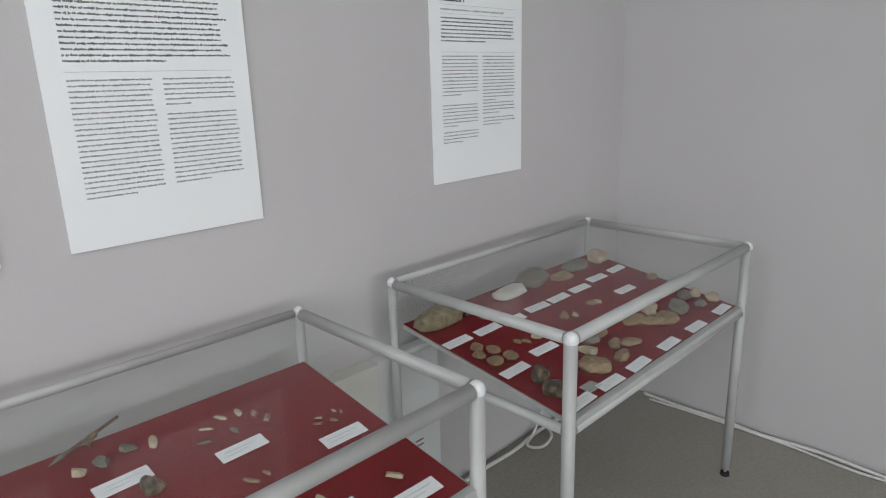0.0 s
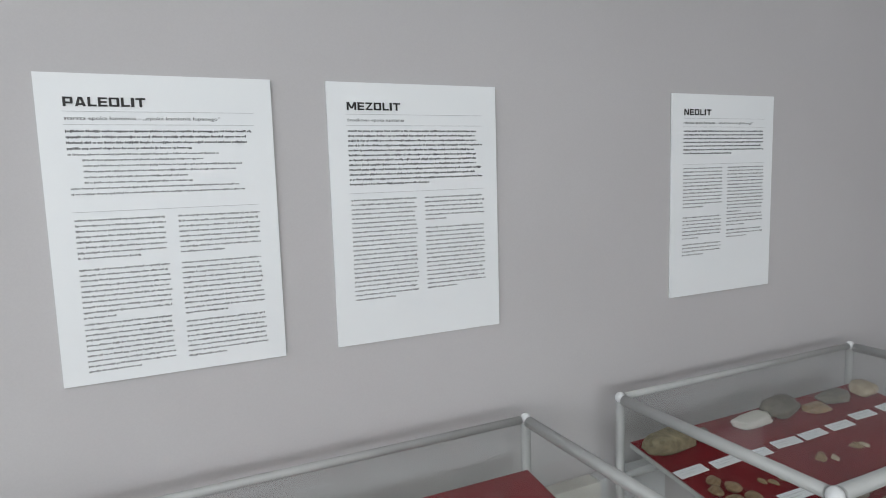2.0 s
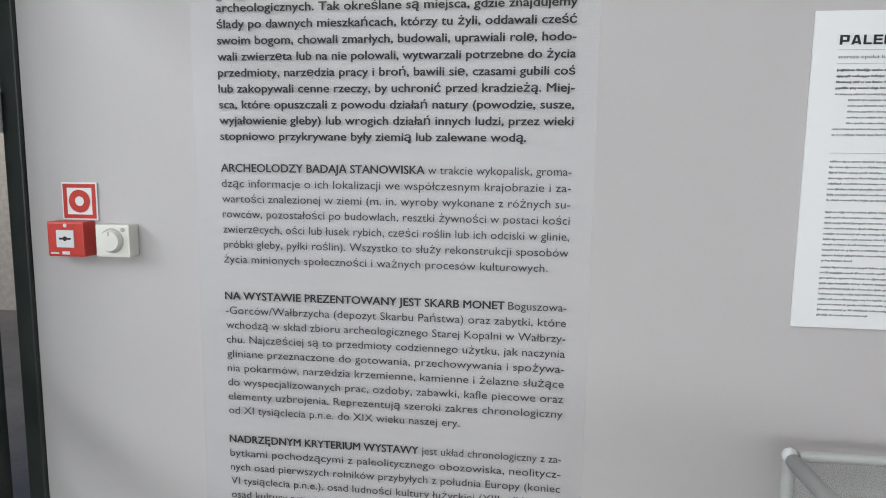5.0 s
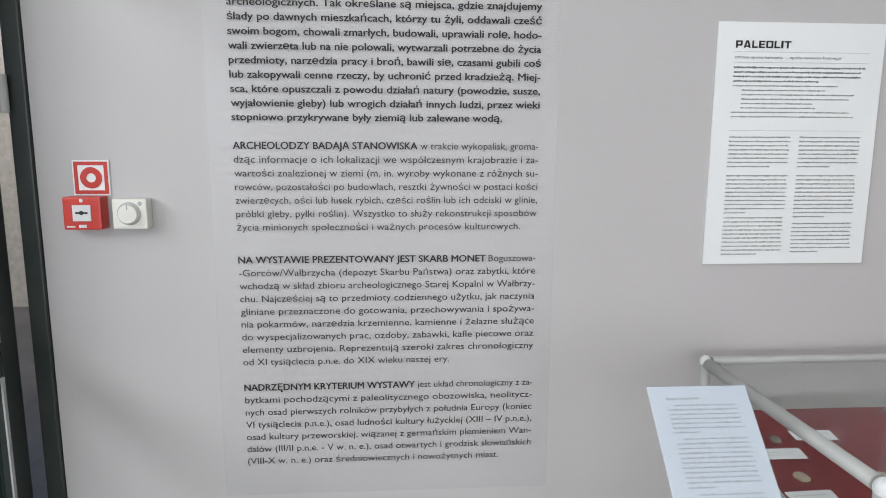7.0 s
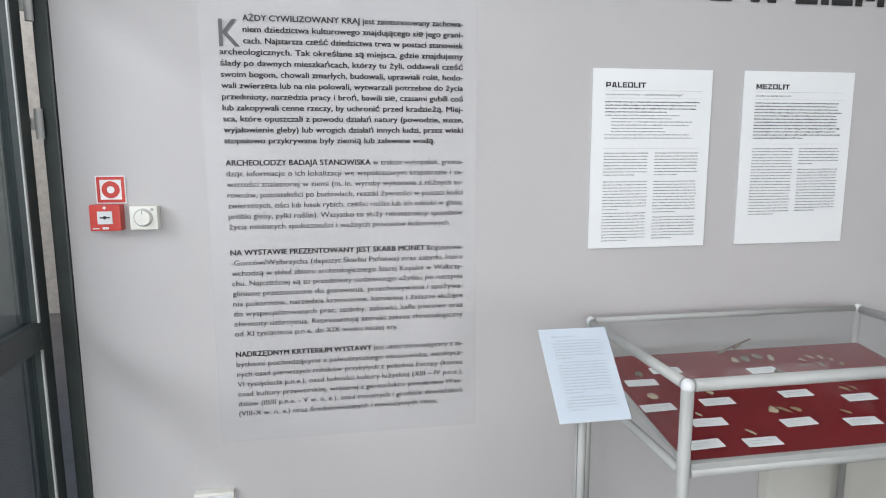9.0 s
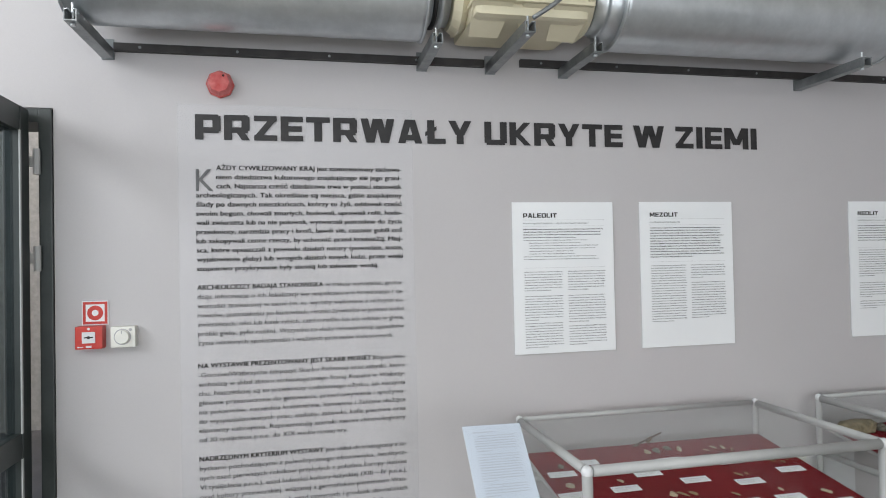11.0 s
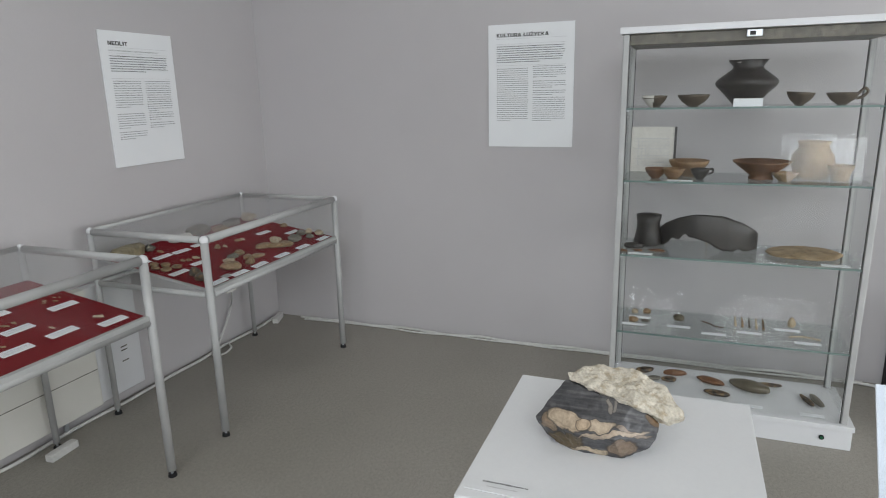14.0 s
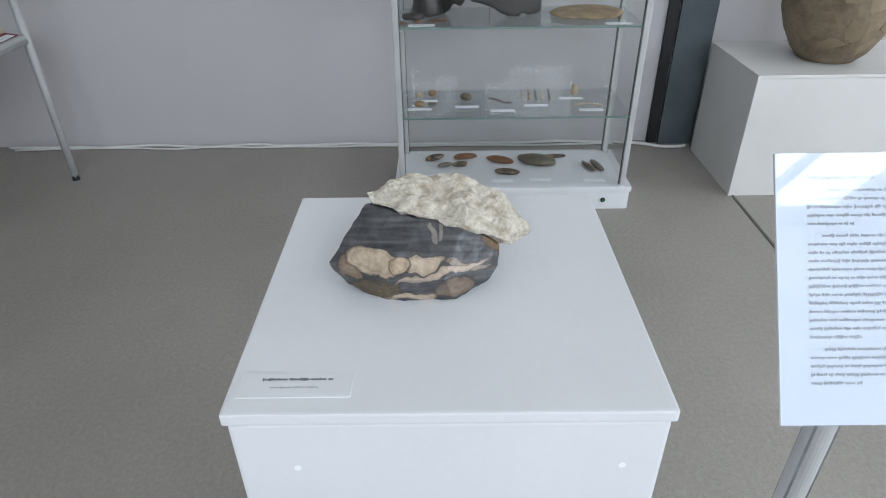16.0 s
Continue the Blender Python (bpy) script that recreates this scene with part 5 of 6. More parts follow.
def big_flint():
    """A split banded flint nodule: a dark broken body under an overhanging slab of chalky crust."""
    ob = thing("flint_nodule", "split banded grey flint nodule with chalky cream crust on the plinth", "stone", at=pose(0.038, -0.952, 0.996))
    body = [(0.0, 0.126, 0.043), (0.045, 0.080, 0.102), (0.017, 0.013, 0.096), (0.012, -0.041, 0.087), (0.016, -0.07, 0.07), (0.02, -0.089, 0.054),
            (0.0, -0.084, 0.036), (-0.005, -0.075, 0.02), (-0.02, -0.03, 0.0), (-0.02, 0.052, 0.0), (-0.008, 0.082, 0.002), (0.0, 0.105, 0.014),
            (-0.042, 0.05, 0.045), (-0.046, -0.018, 0.048), (0.09, 0.03, 0.09), (0.085, -0.06, 0.075), (0.095, 0.0, 0.03), (0.06, 0.08, 0.0), (0.06, -0.07, 0.0)]
    part("fracture_face", chunk(body, 3.0, 0.0045), FLINT, ob, "dark grey and tan banded fracture faces")
    slab = [(0.05, 0.078, 0.114), (0.04, 0.07, 0.105), (0.012, 0.013, 0.101), (0.006, -0.044, 0.092), (0.008, -0.074, 0.076), (0.016, -0.098, 0.061),
            (0.036, -0.132, 0.064), (0.05, -0.126, 0.05), (0.092, 0.026, 0.118), (0.09, -0.05, 0.117), (0.075, -0.096, 0.094), (0.105, 0.03, 0.10),
            (0.105, -0.05, 0.095), (0.05, 0.07, 0.101), (0.022, 0.01, 0.09), (0.022, -0.06, 0.068), (0.032, -0.105, 0.048)]
    part("crust", chunk(slab, 8.0, 0.0075, (5, 4)), CORTEX, ob, "rough chalky cream crust")


big_flint()
low = thing("low_plinth", "low white lacquered plinth carrying a large clay urn", "plinth")
part("body", box(2.15, 2.71, -3.5, -2.367, 0.0, 0.583, 0.004), OFFWHITE, low)
part("top_panel", box(2.146, 2.713, -3.505, -2.364, 0.584, 0.599, 0.003), OFFWHITE, low)


def urn():
    outer = [(0.11, 0), (0.125, 0.006), (0.165, 0.05), (0.21, 0.13), (0.238, 0.22), (0.24, 0.29), (0.225, 0.36), (0.185, 0.43), (0.145, 0.472)]
    lip = [(0.145, 0.4725), (0.135, 0.485), (0.142, 0.497), (0.132, 0.50), (0.122, 0.485), (0.13, 0.46)]
    u = thing("urn", "large round-bellied brown clay urn with repaired sherds", "urn", at=pose(2.41, -2.785, 0.599))
    bm = lathe(outer + [(0.13, 0.46), (0.16, 0.42), (0.15, 0.2), (0.05, 0.05)], 64, wobble=0.03, seed=2)
    part("vessel", bm, URN, u, smooth=True)
    rim = lathe(lip, 64, wobble=0.03, seed=2)
    bmesh.ops.delete(rim, geom=[f for f in rim.faces if len(f.verts) > 4], context="FACES_ONLY")
    part("rim", rim, URN, u, "low worn rim", smooth=True)

    def on_wall(a, z, lift):
        for (r0, z0), (r1, z1) in zip(outer, outer[1:]):
            if z0 <= z <= z1:
                r = r0 + (r1 - r0) * (z - z0) / (z1 - z0)
                break
        k = 1 + 0.03 * noise.noise(Vector((math.cos(a) * 1.3, math.sin(a) * 1.3, z * 9 + 2)))
        return ((r * k + lift) * math.cos(a), (r * k + lift) * math.sin(a), z)

    rnd = random.Random(14)
    # glued sherds: bearing in degrees, height, half width, half height
    for deg, z, hw, hh in ((150, 0.11, 0.075, 0.04), (172, 0.17, 0.06, 0.05), (140, 0.21, 0.05, 0.06), (196, 0.10, 0.06, 0.045), (185, 0.29, 0.07, 0.05), (160, 0.33, 0.05, 0.045), (215, 0.22, 0.06, 0.06), (118, 0.15, 0.06, 0.05)):
        corners = []
        n = rnd.choice((4, 5, 5, 6))
        for i in range(n):
            b = 2 * math.pi * (i + rnd.uniform(-0.3, 0.3)) / n
            q = rnd.uniform(0.6, 1.35)
            corners.append((math.cos(b) * hw * q, math.sin(b) * hh * q))
        edge = [(p[0] + (q[0] - p[0]) * k / 5, p[1] + (q[1] - p[1]) * k / 5) for p, q in zip(corners, corners[1:] + corners[:1]) for k in range(5)]
        sh = bmesh.new()
        rings = [[sh.verts.new(on_wall(math.radians(deg) + x * f / 0.22, min(0.46, max(0.012, z + y * f)), lift)) for x, y in edge] for f, lift in ((1.01, -0.002), (1.0, 0.0004), (0.9, 0.0008), (0.5, 0.0008), (0.02, 0.0008))]
        for lo, hi in zip(rings, rings[1:]):
            for i in range(len(edge)):
                k = (i + 1) % len(edge)
                sh.faces.new((lo[i], lo[k], hi[k], hi[i]))
        sh.faces.new(rings[-1])
        part("sherd", sh, URNPATCH, u, "glued lighter sherd", smooth=True)


urn()


# ---------------------------------------------------------------- steel column
col = thing("steel_column", "dark blue-grey painted steel column standing against the wall", "column", kind="structure")
part("flange", box(2.795, 2.812, -2.395, -2.205, 0, roof(2.8) - 0.01, 0.003), COLUMN, col)
# shade of the column's recess, put in as two black boxes
part("web", box(2.812, EAST - 0.002, -2.36, -2.24, 0, EAVE), BLACK, col, "black box painted as the shaded recess behind the flange")
part("strip", box(2.815, EAST - 0.002, -2.2, -2.15, 0, EAVE), BLACK, col, "black strip standing in for the recess shade")


# ---------------------------------------------------------------- tall glass cabinet
FX, BX, YL, YR, TOPZ = 2.045, 2.45, -0.765, -1.82, 1.874
SHELVES = (1.523, 1.194, 0.838, 0.45)


def cabinet():
    c = thing("glass_cabinet", "tall glass display cabinet with aluminium posts and white base", "display cabinet")
    part("base", box(FX - 0.012, BX + 0.01, YR - 0.02, YL + 0.02, 0.0, 0.092, 0.003), WHITE, c, "white base with a lock")
    part("floor_panel", box(FX - 0.018, BX + 0.012, YR - 0.026, YL + 0.026, 0.0935, 0.118, 0.003), WHITE, c)
    part("top_panel", box(FX - 0.016, BX + 0.012, YR - 0.012, YL + 0.012, TOPZ - 0.028, TOPZ, 0.003), WHITE, c)
    part("inner_top", box(FX + 0.02, BX - 0.02, YR + 0.03, YL - 0.03, TOPZ - 0.075, TOPZ - 0.029, 0.003), GREYF, c, "grey-green lamp valance")
    lock = part("lock", rod((FX - 0.013, -1.72, 0.05), (FX - 0.018, -1.72, 0.05), 0.011, None, 20), BLACK, c)
    part("lock_core", rod((FX - 0.018, -1.72, 0.05), (FX - 0.0205, -1.72, 0.05), 0.006, None, 16), GREEN, lock)
    for x in (FX + 0.014, BX - 0.014):
        for y in (YL - 0.014, YR + 0.014):
            p = part("post", box(x - 0.013, x + 0.013, y - 0.013, y + 0.013, 0.119, TOPZ - 0.029, 0.006), ALU, c)
            part("gasket", box(x - 0.003, x + 0.003, y + (0.0145 if y < -1.2 else -0.0165), y + (0.0165 if y < -1.2 else -0.0145), 0.119, TOPZ - 0.03), BLACK, c)
    mid = (YL + YR) / 2
    for a, b in ((YL - 0.03, mid + 0.0015), (mid - 0.0015, YR + 0.03)):
        p = part("glass_door", box(FX - 0.001, FX + 0.004, b, a, 0.122, TOPZ - 0.032), GLASS, c)
        p.visible_shadow = False
    for y in (YL - 0.012, YR + 0.012):
        p = part("side_glass", box(FX + 0.03, BX - 0.03, y - 0.0025, y + 0.0025, 0.122, TOPZ - 0.032), GLASS, c)
        p.visible_shadow = False
    p = part("back_glass", box(BX - 0.012, BX - 0.007, YR + 0.03, YL - 0.03, 0.122, TOPZ - 0.032), GLASS, c)
    p.visible_shadow = False
    cl = part("door_clasp", box(FX - 0.012, FX + 0.006, mid - 0.03, mid + 0.03, TOPZ - 0.062, TOPZ - 0.034, 0.003), ZINC, c, "chrome clasp lock on the glass doors")
    part("clasp_plate", box(FX - 0.0135, FX - 0.012, mid - 0.004, mid + 0.018, TOPZ - 0.056, TOPZ - 0.04), BLACK, cl)
    for z in SHELVES:
        sh = part("shelf", box(FX + 0.012, BX - 0.02, YR + 0.018, YL - 0.018, z - 0.004, z + 0.004), SHELFGLASS, c, "clear glass shelf")
        sh.visible_shadow = False
        part("shelf_edge", box(FX + 0.0085, FX + 0.0118, YR + 0.018, YL - 0.018, z - 0.004, z + 0.004), GLASSEDGE, sh, "greenish polished glass edge")
        for y in (YL - 0.03, YR + 0.03):
            for x in (FX + 0.03, BX - 0.04):
                part("shelf_clip", box(x - 0.008, x + 0.008, y - 0.008, y + 0.008, z - 0.014, z - 0.0042, 0.002), ZINC, sh)


cabinet()


def pot(name, label, x, y, z, profile, mat, turn=0, wobble=0.03, sides=40, lean=(0, 0), seed=0, cat="pottery"):
    bm = lathe(profile, sides, wobble=wobble, seed=seed)
    return single(name, bm, mat, label, cat, "finds in the glass cabinet", at=pose(x, y, z, lean[0], lean[1], turn), smooth=True)


def bowl(r, h, foot=0.4):
    return [(r * foot, 0), (r * (foot + 0.05), 0.003), (r * 0.72, h * 0.4), (r * 0.95, h * 0.8), (r, h), (r - 0.006, h), (r * 0.88, h * 0.78), (r * 0.66, h * 0.42), (r * 0.2, h * 0.18)]


z1, z2, z3, z4, z5 = (s + 0.0045 for s in (*SHELVES, 0.1185))
# top shelf
b = thing("small_bowl", "small clay bowl half restored in white plaster", "pottery", "finds in the glass cabinet", at=pose(2.21, -0.905, z1))
part("vessel", lathe(bowl(0.058, 0.05), 36, wobble=0.03), CLAYG, b, smooth=True)
bm = lathe(bowl(0.0588, 0.0515), 36, wobble=0.03)
bmesh.ops.delete(bm, geom=[f for f in bm.faces if f.calc_center_median().y < 0.004], context="FACES")
part("plaster", bm, CLAYW, b, "white plaster fill", smooth=True)
pot("small_bowl", "small dark brown clay bowl on a glass shelf", 2.20, -1.075, z1, bowl(0.07, 0.052, 0.3), CLAYG, seed=3)
v = thing("vase", "black clay vase with a bulging belly and broken rim", "pottery", "finds in the glass cabinet", at=pose(2.25, -1.295, z1))
bm = lathe([(0.046, 0), (0.05, 0.004), (0.085, 0.045), (0.126, 0.085), (0.132, 0.10), (0.124, 0.115), (0.085, 0.145), (0.066, 0.16), (0.064, 0.172), (0.084, 0.198), (0.078, 0.198), (0.056, 0.172), (0.06, 0.15), (0.09, 0.11), (0.03, 0.02)], 48, wobble=0.05)
part("vessel", bm, CLAYD, v, smooth=True)
bm = lathe([(0.074, 0.186), (0.08, 0.199), (0.072, 0.2), (0.066, 0.188)], 40)
bmesh.ops.delete(bm, geom=[f for f in bm.faces if len(f.verts) > 4 or f.calc_center_median().y < 0.03], context="FACES")
part("rim_fill", bm, CLAYW, v, "white plaster rim repair")
single("label_card", box(-0.003, 0.003, -0.058, 0.058, 0, 0.034, 0.0005), CARD, "small white caption card standing on a glass shelf", "label", "caption cards in the cabinet", at=pose(2.10, -1.295, z1, 0, -12, 0))
pot("small_bowl", "small dark grey clay bowl with a slanted rim", 2.20, -1.505, z1, bowl(0.056, 0.055, 0.3), CLAYG, seed=5, lean=(4, 0))
c = thing("handled_cup", "small dark clay cup with one handle", "pottery", "finds in the glass cabinet", at=pose(2.20, -1.668, z1))
part("vessel", lathe(bowl(0.062, 0.05, 0.3), 36, wobble=0.02), CLAYG, c, smooth=True)
part("handle", tube([(0, -0.056, 0.045), (0, -0.078, 0.066), (0, -0.09, 0.05), (0, -0.07, 0.03), (0, -0.05, 0.025)], 0.006, 8), CLAYG, c, smooth=True)
# second shelf
pot("small_bowl", "low brown clay bowl with an uneven rim", 2.16, -0.93, z2, bowl(0.05, 0.048, 0.35), CLAYB, seed=7)
pot("cup", "small ochre clay cup with a pale worn patch", 2.14, -1.01, z2, bowl(0.05, 0.05, 0.4), CLAYO, seed=8)
pot("wide_bowl", "wide ochre clay bowl on a glass shelf", 2.27, -1.075, z2, bowl(0.092, 0.075, 0.35), CLAYO, seed=9)
c = thing("handled_cup", "small dark brown clay cup with one handle", "pottery", "finds in the glass cabinet", at=pose(2.15, -1.125, z2))
part("vessel", lathe(bowl(0.042, 0.05, 0.35), 32, wobble=0.02), CLAYD, c, smooth=True)
part("handle", tube([(0, -0.036, 0.046), (0, -0.052, 0.05), (0, -0.054, 0.035), (0, -0.036, 0.025)], 0.005, 8), CLAYD, c, smooth=True)
pot("wide_bowl", "wide red-brown flared clay bowl on a narrow foot", 2.22, -1.385, z2, [(0.05, 0), (0.053, 0.004), (0.045, 0.016), (0.075, 0.04), (0.118, 0.074), (0.124, 0.082), (0.117, 0.082), (0.07, 0.046), (0.02, 0.025)], CLAYB, seed=10)
pot("small_bowl", "small clay bowl on a glass shelf, its ochre paled by a painted reflection", 2.16, -1.475, z2, bowl(0.055, 0.04, 0.4), CLAYHAZED, seed=11)
pot("jug", "clay jug with two small lugs, its ochre paled by a painted reflection", 2.30, -1.60, z2, [(0.065, 0), (0.07, 0.004), (0.088, 0.06), (0.085, 0.1), (0.062, 0.135), (0.06, 0.15), (0.068, 0.165), (0.06, 0.165), (0.052, 0.145), (0.07, 0.1), (0.03, 0.02)], CLAYHAZED, seed=12)
pot("cup", "clay cup on a glass shelf, its ochre paled by a painted reflection", 2.22, -1.70, z2, bowl(0.052, 0.068, 0.6), CLAYHAZED, seed=13)
single("label_card", box(-0.018, 0.018, -0.055, 0.055, 0, 0.0018), CARD, "small white caption card lying on a glass shelf", "label", "caption cards in the cabinet", at=pose(2.09, -1.04, z2))
# bright window reflection in the door glass, built as a pale gridded panel
y0, y1, hh = -1.0, -0.795, 0.225
pn = thing("reflection_panel", "pale gridded panel standing in for a window reflection in the cabinet glass", "panel", at=pose(2.40, (y0 + y1) / 2, z2, 0, 4, 0))
w = (y1 - y0) / 2
part("sheet", box(0, 0.012, -w, w, 0, hh, 0.001), CLAYW, pn)
part("spine", box(-0.003, 0.012, -w - 0.012, -w - 0.001, 0, hh, 0.001), CLAYD, pn, "dark side strip")
bm = bmesh.new()
for k in range(9):
    box(-0.0016, -0.0004, -w + 0.02, w - 0.02, 0.03 + k * 0.017, 0.032 + k * 0.017, bm=bm)
    box(-0.0026, -0.0018, -w + 0.025 + k * 0.018, -w + 0.0265 + k * 0.018, 0.03, 0.17, bm=bm)
part("reflected_grid", bm, INKFAINT, pn)
# third shelf
pot("beaker", "dark ribbed clay beaker fragment with a flared rim", 2.31, -0.905, z3, [(0.066, 0), (0.07, 0.01), (0.058, 0.06), (0.054, 0.115), (0.062, 0.15), (0.055, 0.15), (0.046, 0.115), (0.03, 0.02)], CLAYD, seed=14)
single("sherd", cobble(0.05, 0.10, 0.035, 31, 0.2, 3), CLAYD, "thick black potsherd lying on a glass shelf", "pottery", "finds in the glass cabinet", at=pose(2.20, -0.845, z3), smooth=True)


def broken_vessel():
    """Upper half of a large black vessel, its lower edge broken away in a ragged arch."""
    bm = bmesh.new()
    cols, rows = 36, 10
    grid = []
    for i in range(cols + 1):
        u = i / cols
        a = radians(-78 + 156 * u)
        arch = 0.062 * math.sin(math.pi * (u - 0.10) / 0.5) if 0.10 < u < 0.60 else 0
        lowz = arch + 0.034 * noise.noise(Vector((u * 17, 0, 3))) + 0.008 * noise.noise(Vector((u * 50, 0, 3)))
        topz = 0.05 + 0.125 * math.sin(math.pi * min(1, max(0, (u + 0.10) / 1.16))) + 0.006 * noise.noise(Vector((u * 9, 4, 3)))
        line = []
        for j in range(rows + 1):
            z = max(0, lowz) + (topz - max(0, lowz)) * j / rows
            r = 0.226 - 0.35 * max(0, z - 0.085) ** 1.2
            line.append(bm.verts.new((-0.55 * r * math.cos(a), -r * math.sin(a) * 1.02, z)))
        grid.append(line)
    for i in range(cols):
        for j in range(rows):
            bm.faces.new((grid[i][j], grid[i + 1][j], grid[i + 1][j + 1], grid[i][j + 1]))
    bmesh.ops.recalc_face_normals(bm, faces=bm.faces)
    bmesh.ops.solidify(bm, geom=bm.faces[:], thickness=0.008)
    v = thing("broken_vessel", "large black broken clay vessel with a ragged lower edge", "pottery", "finds in the glass cabinet", at=pose(2.35, -1.185, z3))
    part("wall_fragment", bm, CLAYD, v, smooth=True)
    part("support", rod((0.0, 0, 0), (0.0, 0, 0.12), 0.004, None, 8), PALE, v)
    # a highlight on the black wall, modelled as a small white lump
    part("chip", cobble(0.012, 0.034, 0.02, 9, 0.4, 3, 2), CLAYW, v, "small white chip set on as a highlight").location = (-0.085, -0.10, 0.045)
    return v


broken_vessel()
single("clay_disc", cobble(0.25, 0.335, 0.034, 41, 0.16, 2, 4), DISCWARE, "flat round ochre clay disc broken and mended", "pottery", "finds in the glass cabinet", at=pose(2.25, -1.60, z3), smooth=True)
for x, y, w in ((2.12, -0.80, 0.05), (2.14, -0.87, 0.045), (2.16, -0.955, 0.08)):
    single("sherd", cobble(0.035, w, 0.012, int(w * 1000), 0.25, 4), CLAYB, "small brown potsherd lying on a glass shelf", "pottery", "finds in the glass cabinet", at=pose(x, y, z3))
for x, y in ((2.09, -0.885), (2.09, -1.70)):
    single("label_card", box(-0.016, 0.016, -0.055, 0.055, 0, 0.0018), CARD, "small white caption card lying on a glass shelf", "label", "caption cards in the cabinet", at=pose(x, y, z3))
# fourth shelf
seed = 80
for x, y, w, d, h, mat, nm in ((2.335, -0.86, 0.03, 0.032, 0.032, PALE, "spindle_whorl"), (2.35, -0.92, 0.034, 0.04, 0.032, TAN, "spindle_whorl"), (2.21, -0.86, 0.04, 0.055, 0.03, TAN, "spindle_whorl"),
                               (2.22, -0.92, 0.03, 0.045, 0.016, GREYF, "spindle_whorl"), (2.29, -1.08, 0.045, 0.056, 0.036, OLIVE, "spindle_whorl"), (2.35, -1.60, 0.03, 0.036, 0.058, BONE, "bone_piece")):
    seed += 1
    single(nm, cobble(w, d, h, seed, 0.15, 1), mat, "small rounded clay spindle whorl on a glass shelf" if nm == "spindle_whorl" else "upright yellowed bone piece on a glass shelf", "find", "finds in the glass cabinet", at=pose(x, y, z4), smooth=True)
single("bone_needle", tube([(2.30, -1.19, z4 + 0.003), (2.27, -1.23, z4 + 0.003), (2.24, -1.25, z4 + 0.003), (2.235, -1.29, z4 + 0.003)], 0.0032, 8), RUST, "thin curved dark metal pin on a glass shelf", "find", "finds in the glass cabinet", smooth=True)
single("bone_needle", tube([(2.19, -1.57, z4 + 0.004), (2.205, -1.63, z4 + 0.006), (2.185, -1.70, z4 + 0.004)], 0.004, 8), BONE, "thin curved bone pin on a glass shelf", "find", "finds in the glass cabinet", smooth=True)
for k in range(5):
    single("bone_awl", rod((2.27 - 0.004 * k, -1.345 - 0.031 * k, z4 + 0.004), (2.30, -1.34 - 0.031 * k, z4 + 0.045), 0.0065, 0.003, 8), (BONE, TAN, GREYF, BONE, DARKF)[k], "small pointed bone awl propped on a glass shelf", "find", "finds in the glass cabinet")
for x, y in ((2.275, -0.89), (2.165, -0.865), (2.19, -1.08), (2.135, -1.24), (2.20, -1.40), (2.29, -1.575), (2.135, -1.64)):
    single("label_card", box(-0.014, 0.014, -0.055, 0.055, 0, 0.0018), CARD, "small white caption card lying on a glass shelf", "label", "caption cards in the cabinet", at=pose(x, y, z4))
# cabinet floor: axes
seed = 95
for x, y, L, W, H, mat, turn in ((2.345, -0.925, 0.085, 0.036, 0.028, DARKF, 25), (2.265, -0.977, 0.06, 0.03, 0.02, GREYF, 20), (2.355, -1.078, 0.10, 0.036, 0.028, BROWNAXE, 8), (2.27, -1.055, 0.07, 0.04, 0.022, DARKF, 10),
                              (2.306, -1.255, 0.115, 0.042, 0.032, BROWNAXE, -22), (2.285, -1.438, 0.155, 0.075, 0.05, OLIVE, -18), (2.36, -1.538, 0.09, 0.03, 0.016, DARKF, 2), (2.175, -1.28, 0.10, 0.04, 0.026, DARKF, -10),
                              (2.235, -1.684, 0.10, 0.026, 0.018, DARKF, -72), (2.24, -1.727, 0.11, 0.032, 0.02, GREYF, -76)):
    seed += 1
    single("stone_axe", cobble(W * 1.2, L * 1.25, H * 1.15, seed, 0.10, 1), mat, "smooth oblong ground stone axe on the cabinet floor", "stone tool", "stone axes in the cabinet", at=pose(x, y, z5, 0, 0, turn), smooth=True)
for x, y in ((2.105, -1.43), (2.095, -1.685), (2.10, -1.25)):
    single("label_card", box(-0.014, 0.014, -0.05, 0.05, 0, 0.0018), CARD, "small white caption card on the cabinet floor", "label", "caption cards in the cabinet", at=pose(x, y, z5 - 0.003))


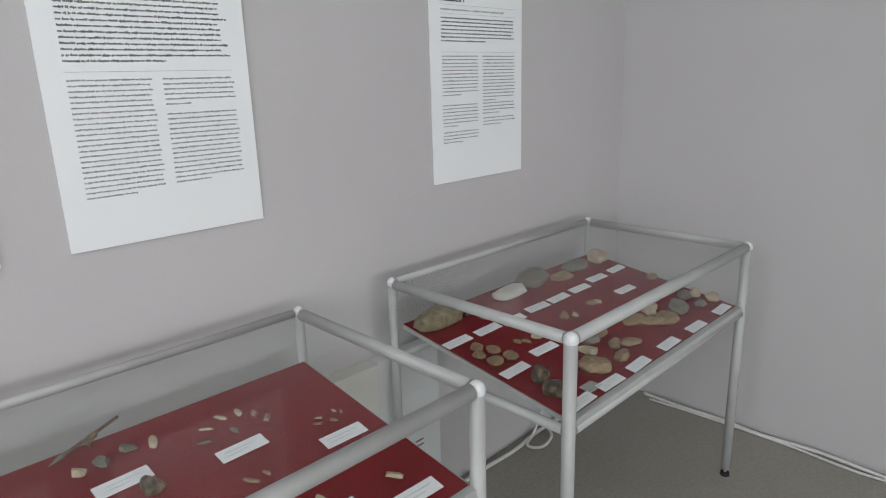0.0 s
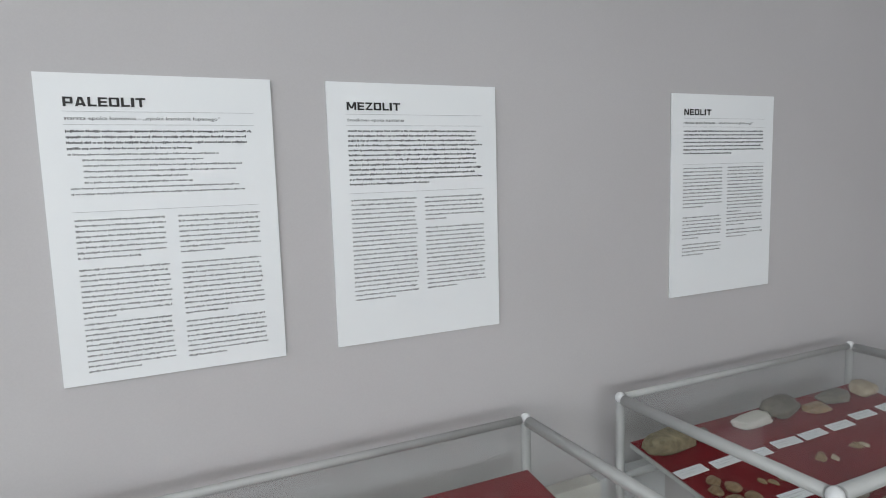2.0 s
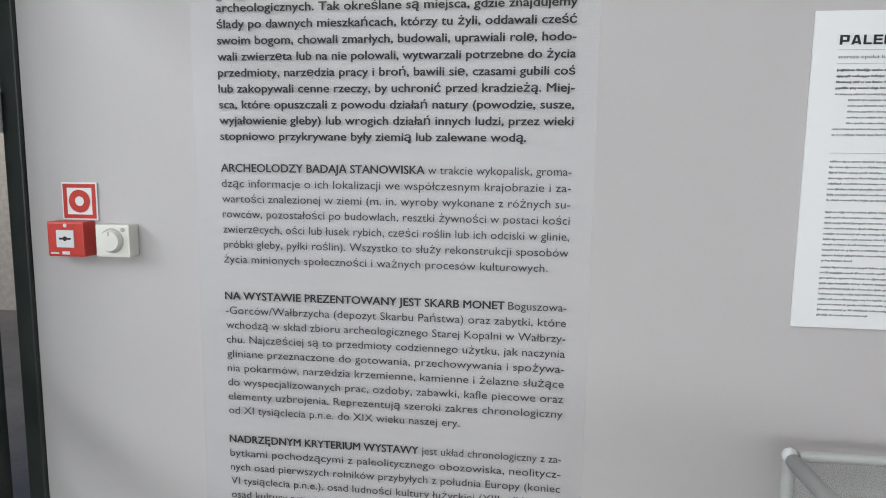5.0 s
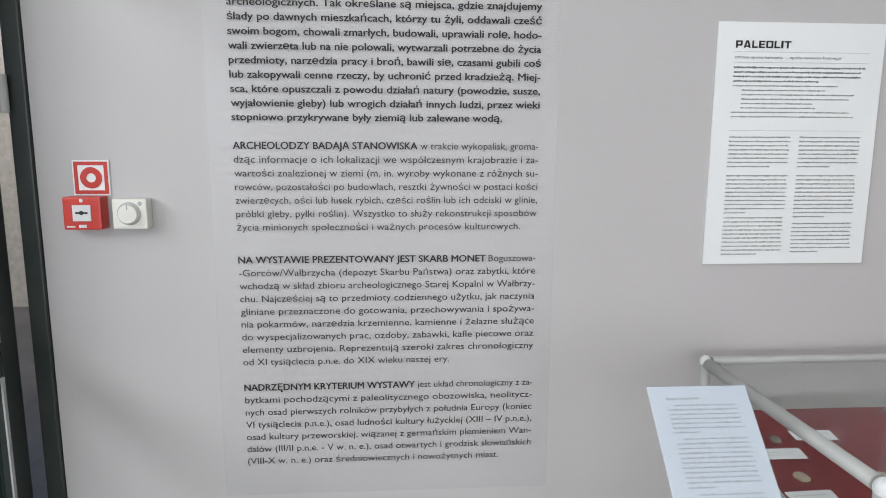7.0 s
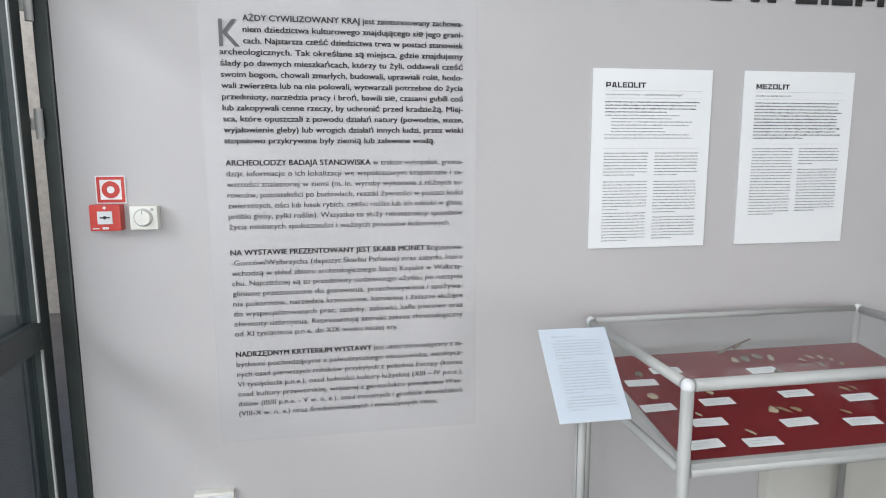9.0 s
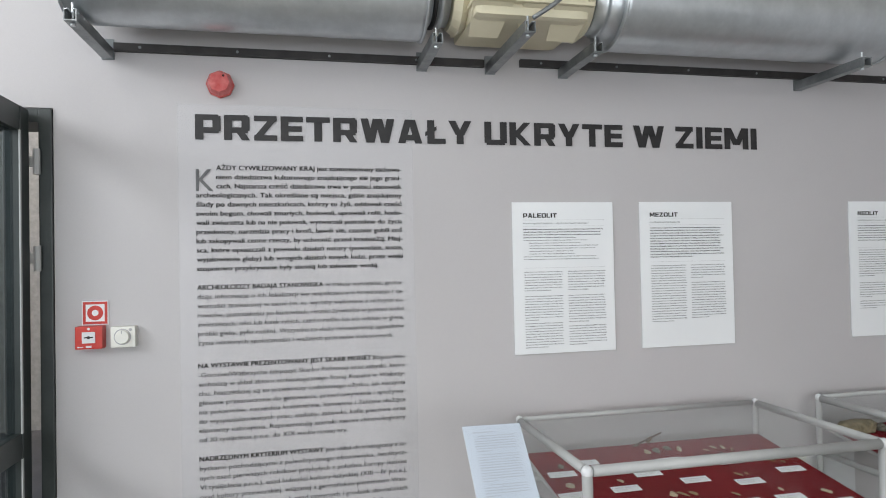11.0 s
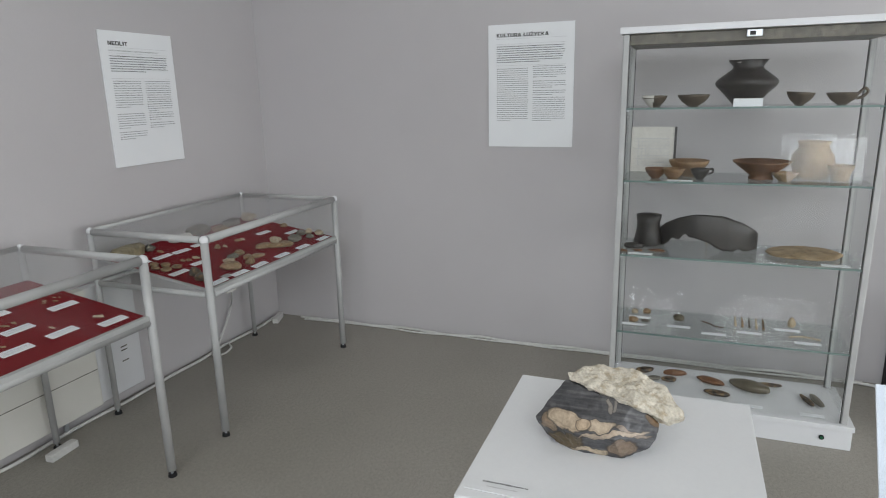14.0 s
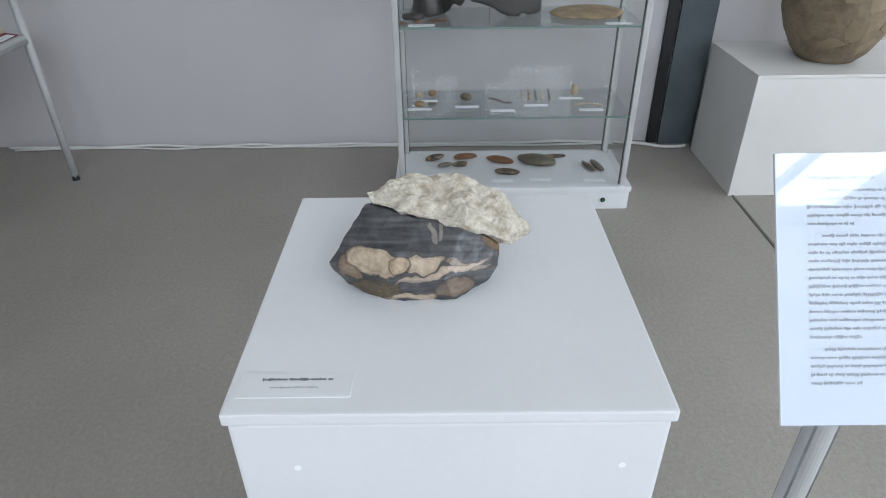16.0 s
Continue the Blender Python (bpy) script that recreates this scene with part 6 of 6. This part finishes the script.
# ---------------------------------------------------------------- heater and cables
def heater():
    h = thing("wall_heater", "cream-white box-shaped heater on the wall below the showcase", "heater")
    part("casing", box(0.56, 1.20, 1.705, NORTH - 0.001, 0.07, 0.70, 0.008), HEATER, h)
    part("side_casing", box(1.203, 1.49, 1.715, NORTH - 0.001, 0.075, 0.70, 0.006), WHITE, h, "white side cover with slots")
    for z in (0.30, 0.32, 0.24):
        part("slot", box(1.36, 1.40, 1.7135, 1.7155, z, z + 0.006), SEAM, h)
    for z in (0.27, 0.48):
        part("seam", box(0.565, 1.195, 1.7035, 1.7055, z, z + 0.003), SEAM, h)
    part("pipe", rod((1.0, 1.74, 0.0), (1.0, 1.74, 0.08), 0.012), ZINC, h)


heater()


def floor_cable(name, pts, r, label):
    return single(name, tube(pts, r, 8), CABLE, label, "cable", "cables along the walls", smooth=True)


rnd = random.Random(8)
pts = [(EAST - 0.03 - rnd.uniform(0, 0.02), 1.55 - 0.2 * k, 0.010 + (0.006 if k % 3 == 1 else 0)) for k in range(19)]
floor_cable("cable", pts, 0.0085, "white electric cable lying along the wall")
pts = [(EAST - 0.045 - rnd.uniform(0, 0.025), 1.5 - 0.23 * k, 0.008) for k in range(16)]
floor_cable("cable", pts, 0.006, "thin white electric cable lying along the wall")
pts = [(2.74 - 0.2 * k, NORTH - 0.03 - rnd.uniform(0, 0.025), 0.010) for k in range(15)]
floor_cable("cable", pts, 0.009, "white electric cable lying along the wall")
floor_cable("cable", [(2.2, 1.72, 0.012), (2.15, 1.66, 0.012), (2.05, 1.64, 0.012), (2.02, 1.70, 0.012), (2.12, 1.73, 0.04), (2.3, 1.735, 0.3), (2.33, 1.735, 0.70)], 0.007, "white cable looping up to the showcase")
floor_cable("cable", [(EAST - 0.04, -1.95, 0.012), (2.78, -2.1, 0.012), (2.735, -2.2, 0.012), (2.73, -2.3, 0.012), (2.745, -2.345, 0.012)], 0.009, "white cable curving round the foot of the column")
for x, y, turn in ((2.72, 1.69, 20), (0.86, 1.60, 5)):
    s = thing("power_strip", "white plastic power strip lying on the floor", "power strip", at=pose(x, y, 0, 0, 0, turn))
    part("housing", box(-0.075, 0.075, -0.022, 0.022, 0, 0.035, 0.006), CABLE, s)
    for k in (-0.045, 0, 0.045):
        part("socket", rod((k, 0, 0.0345), (k, 0, 0.037), 0.018, None, 20), CABLE, s)
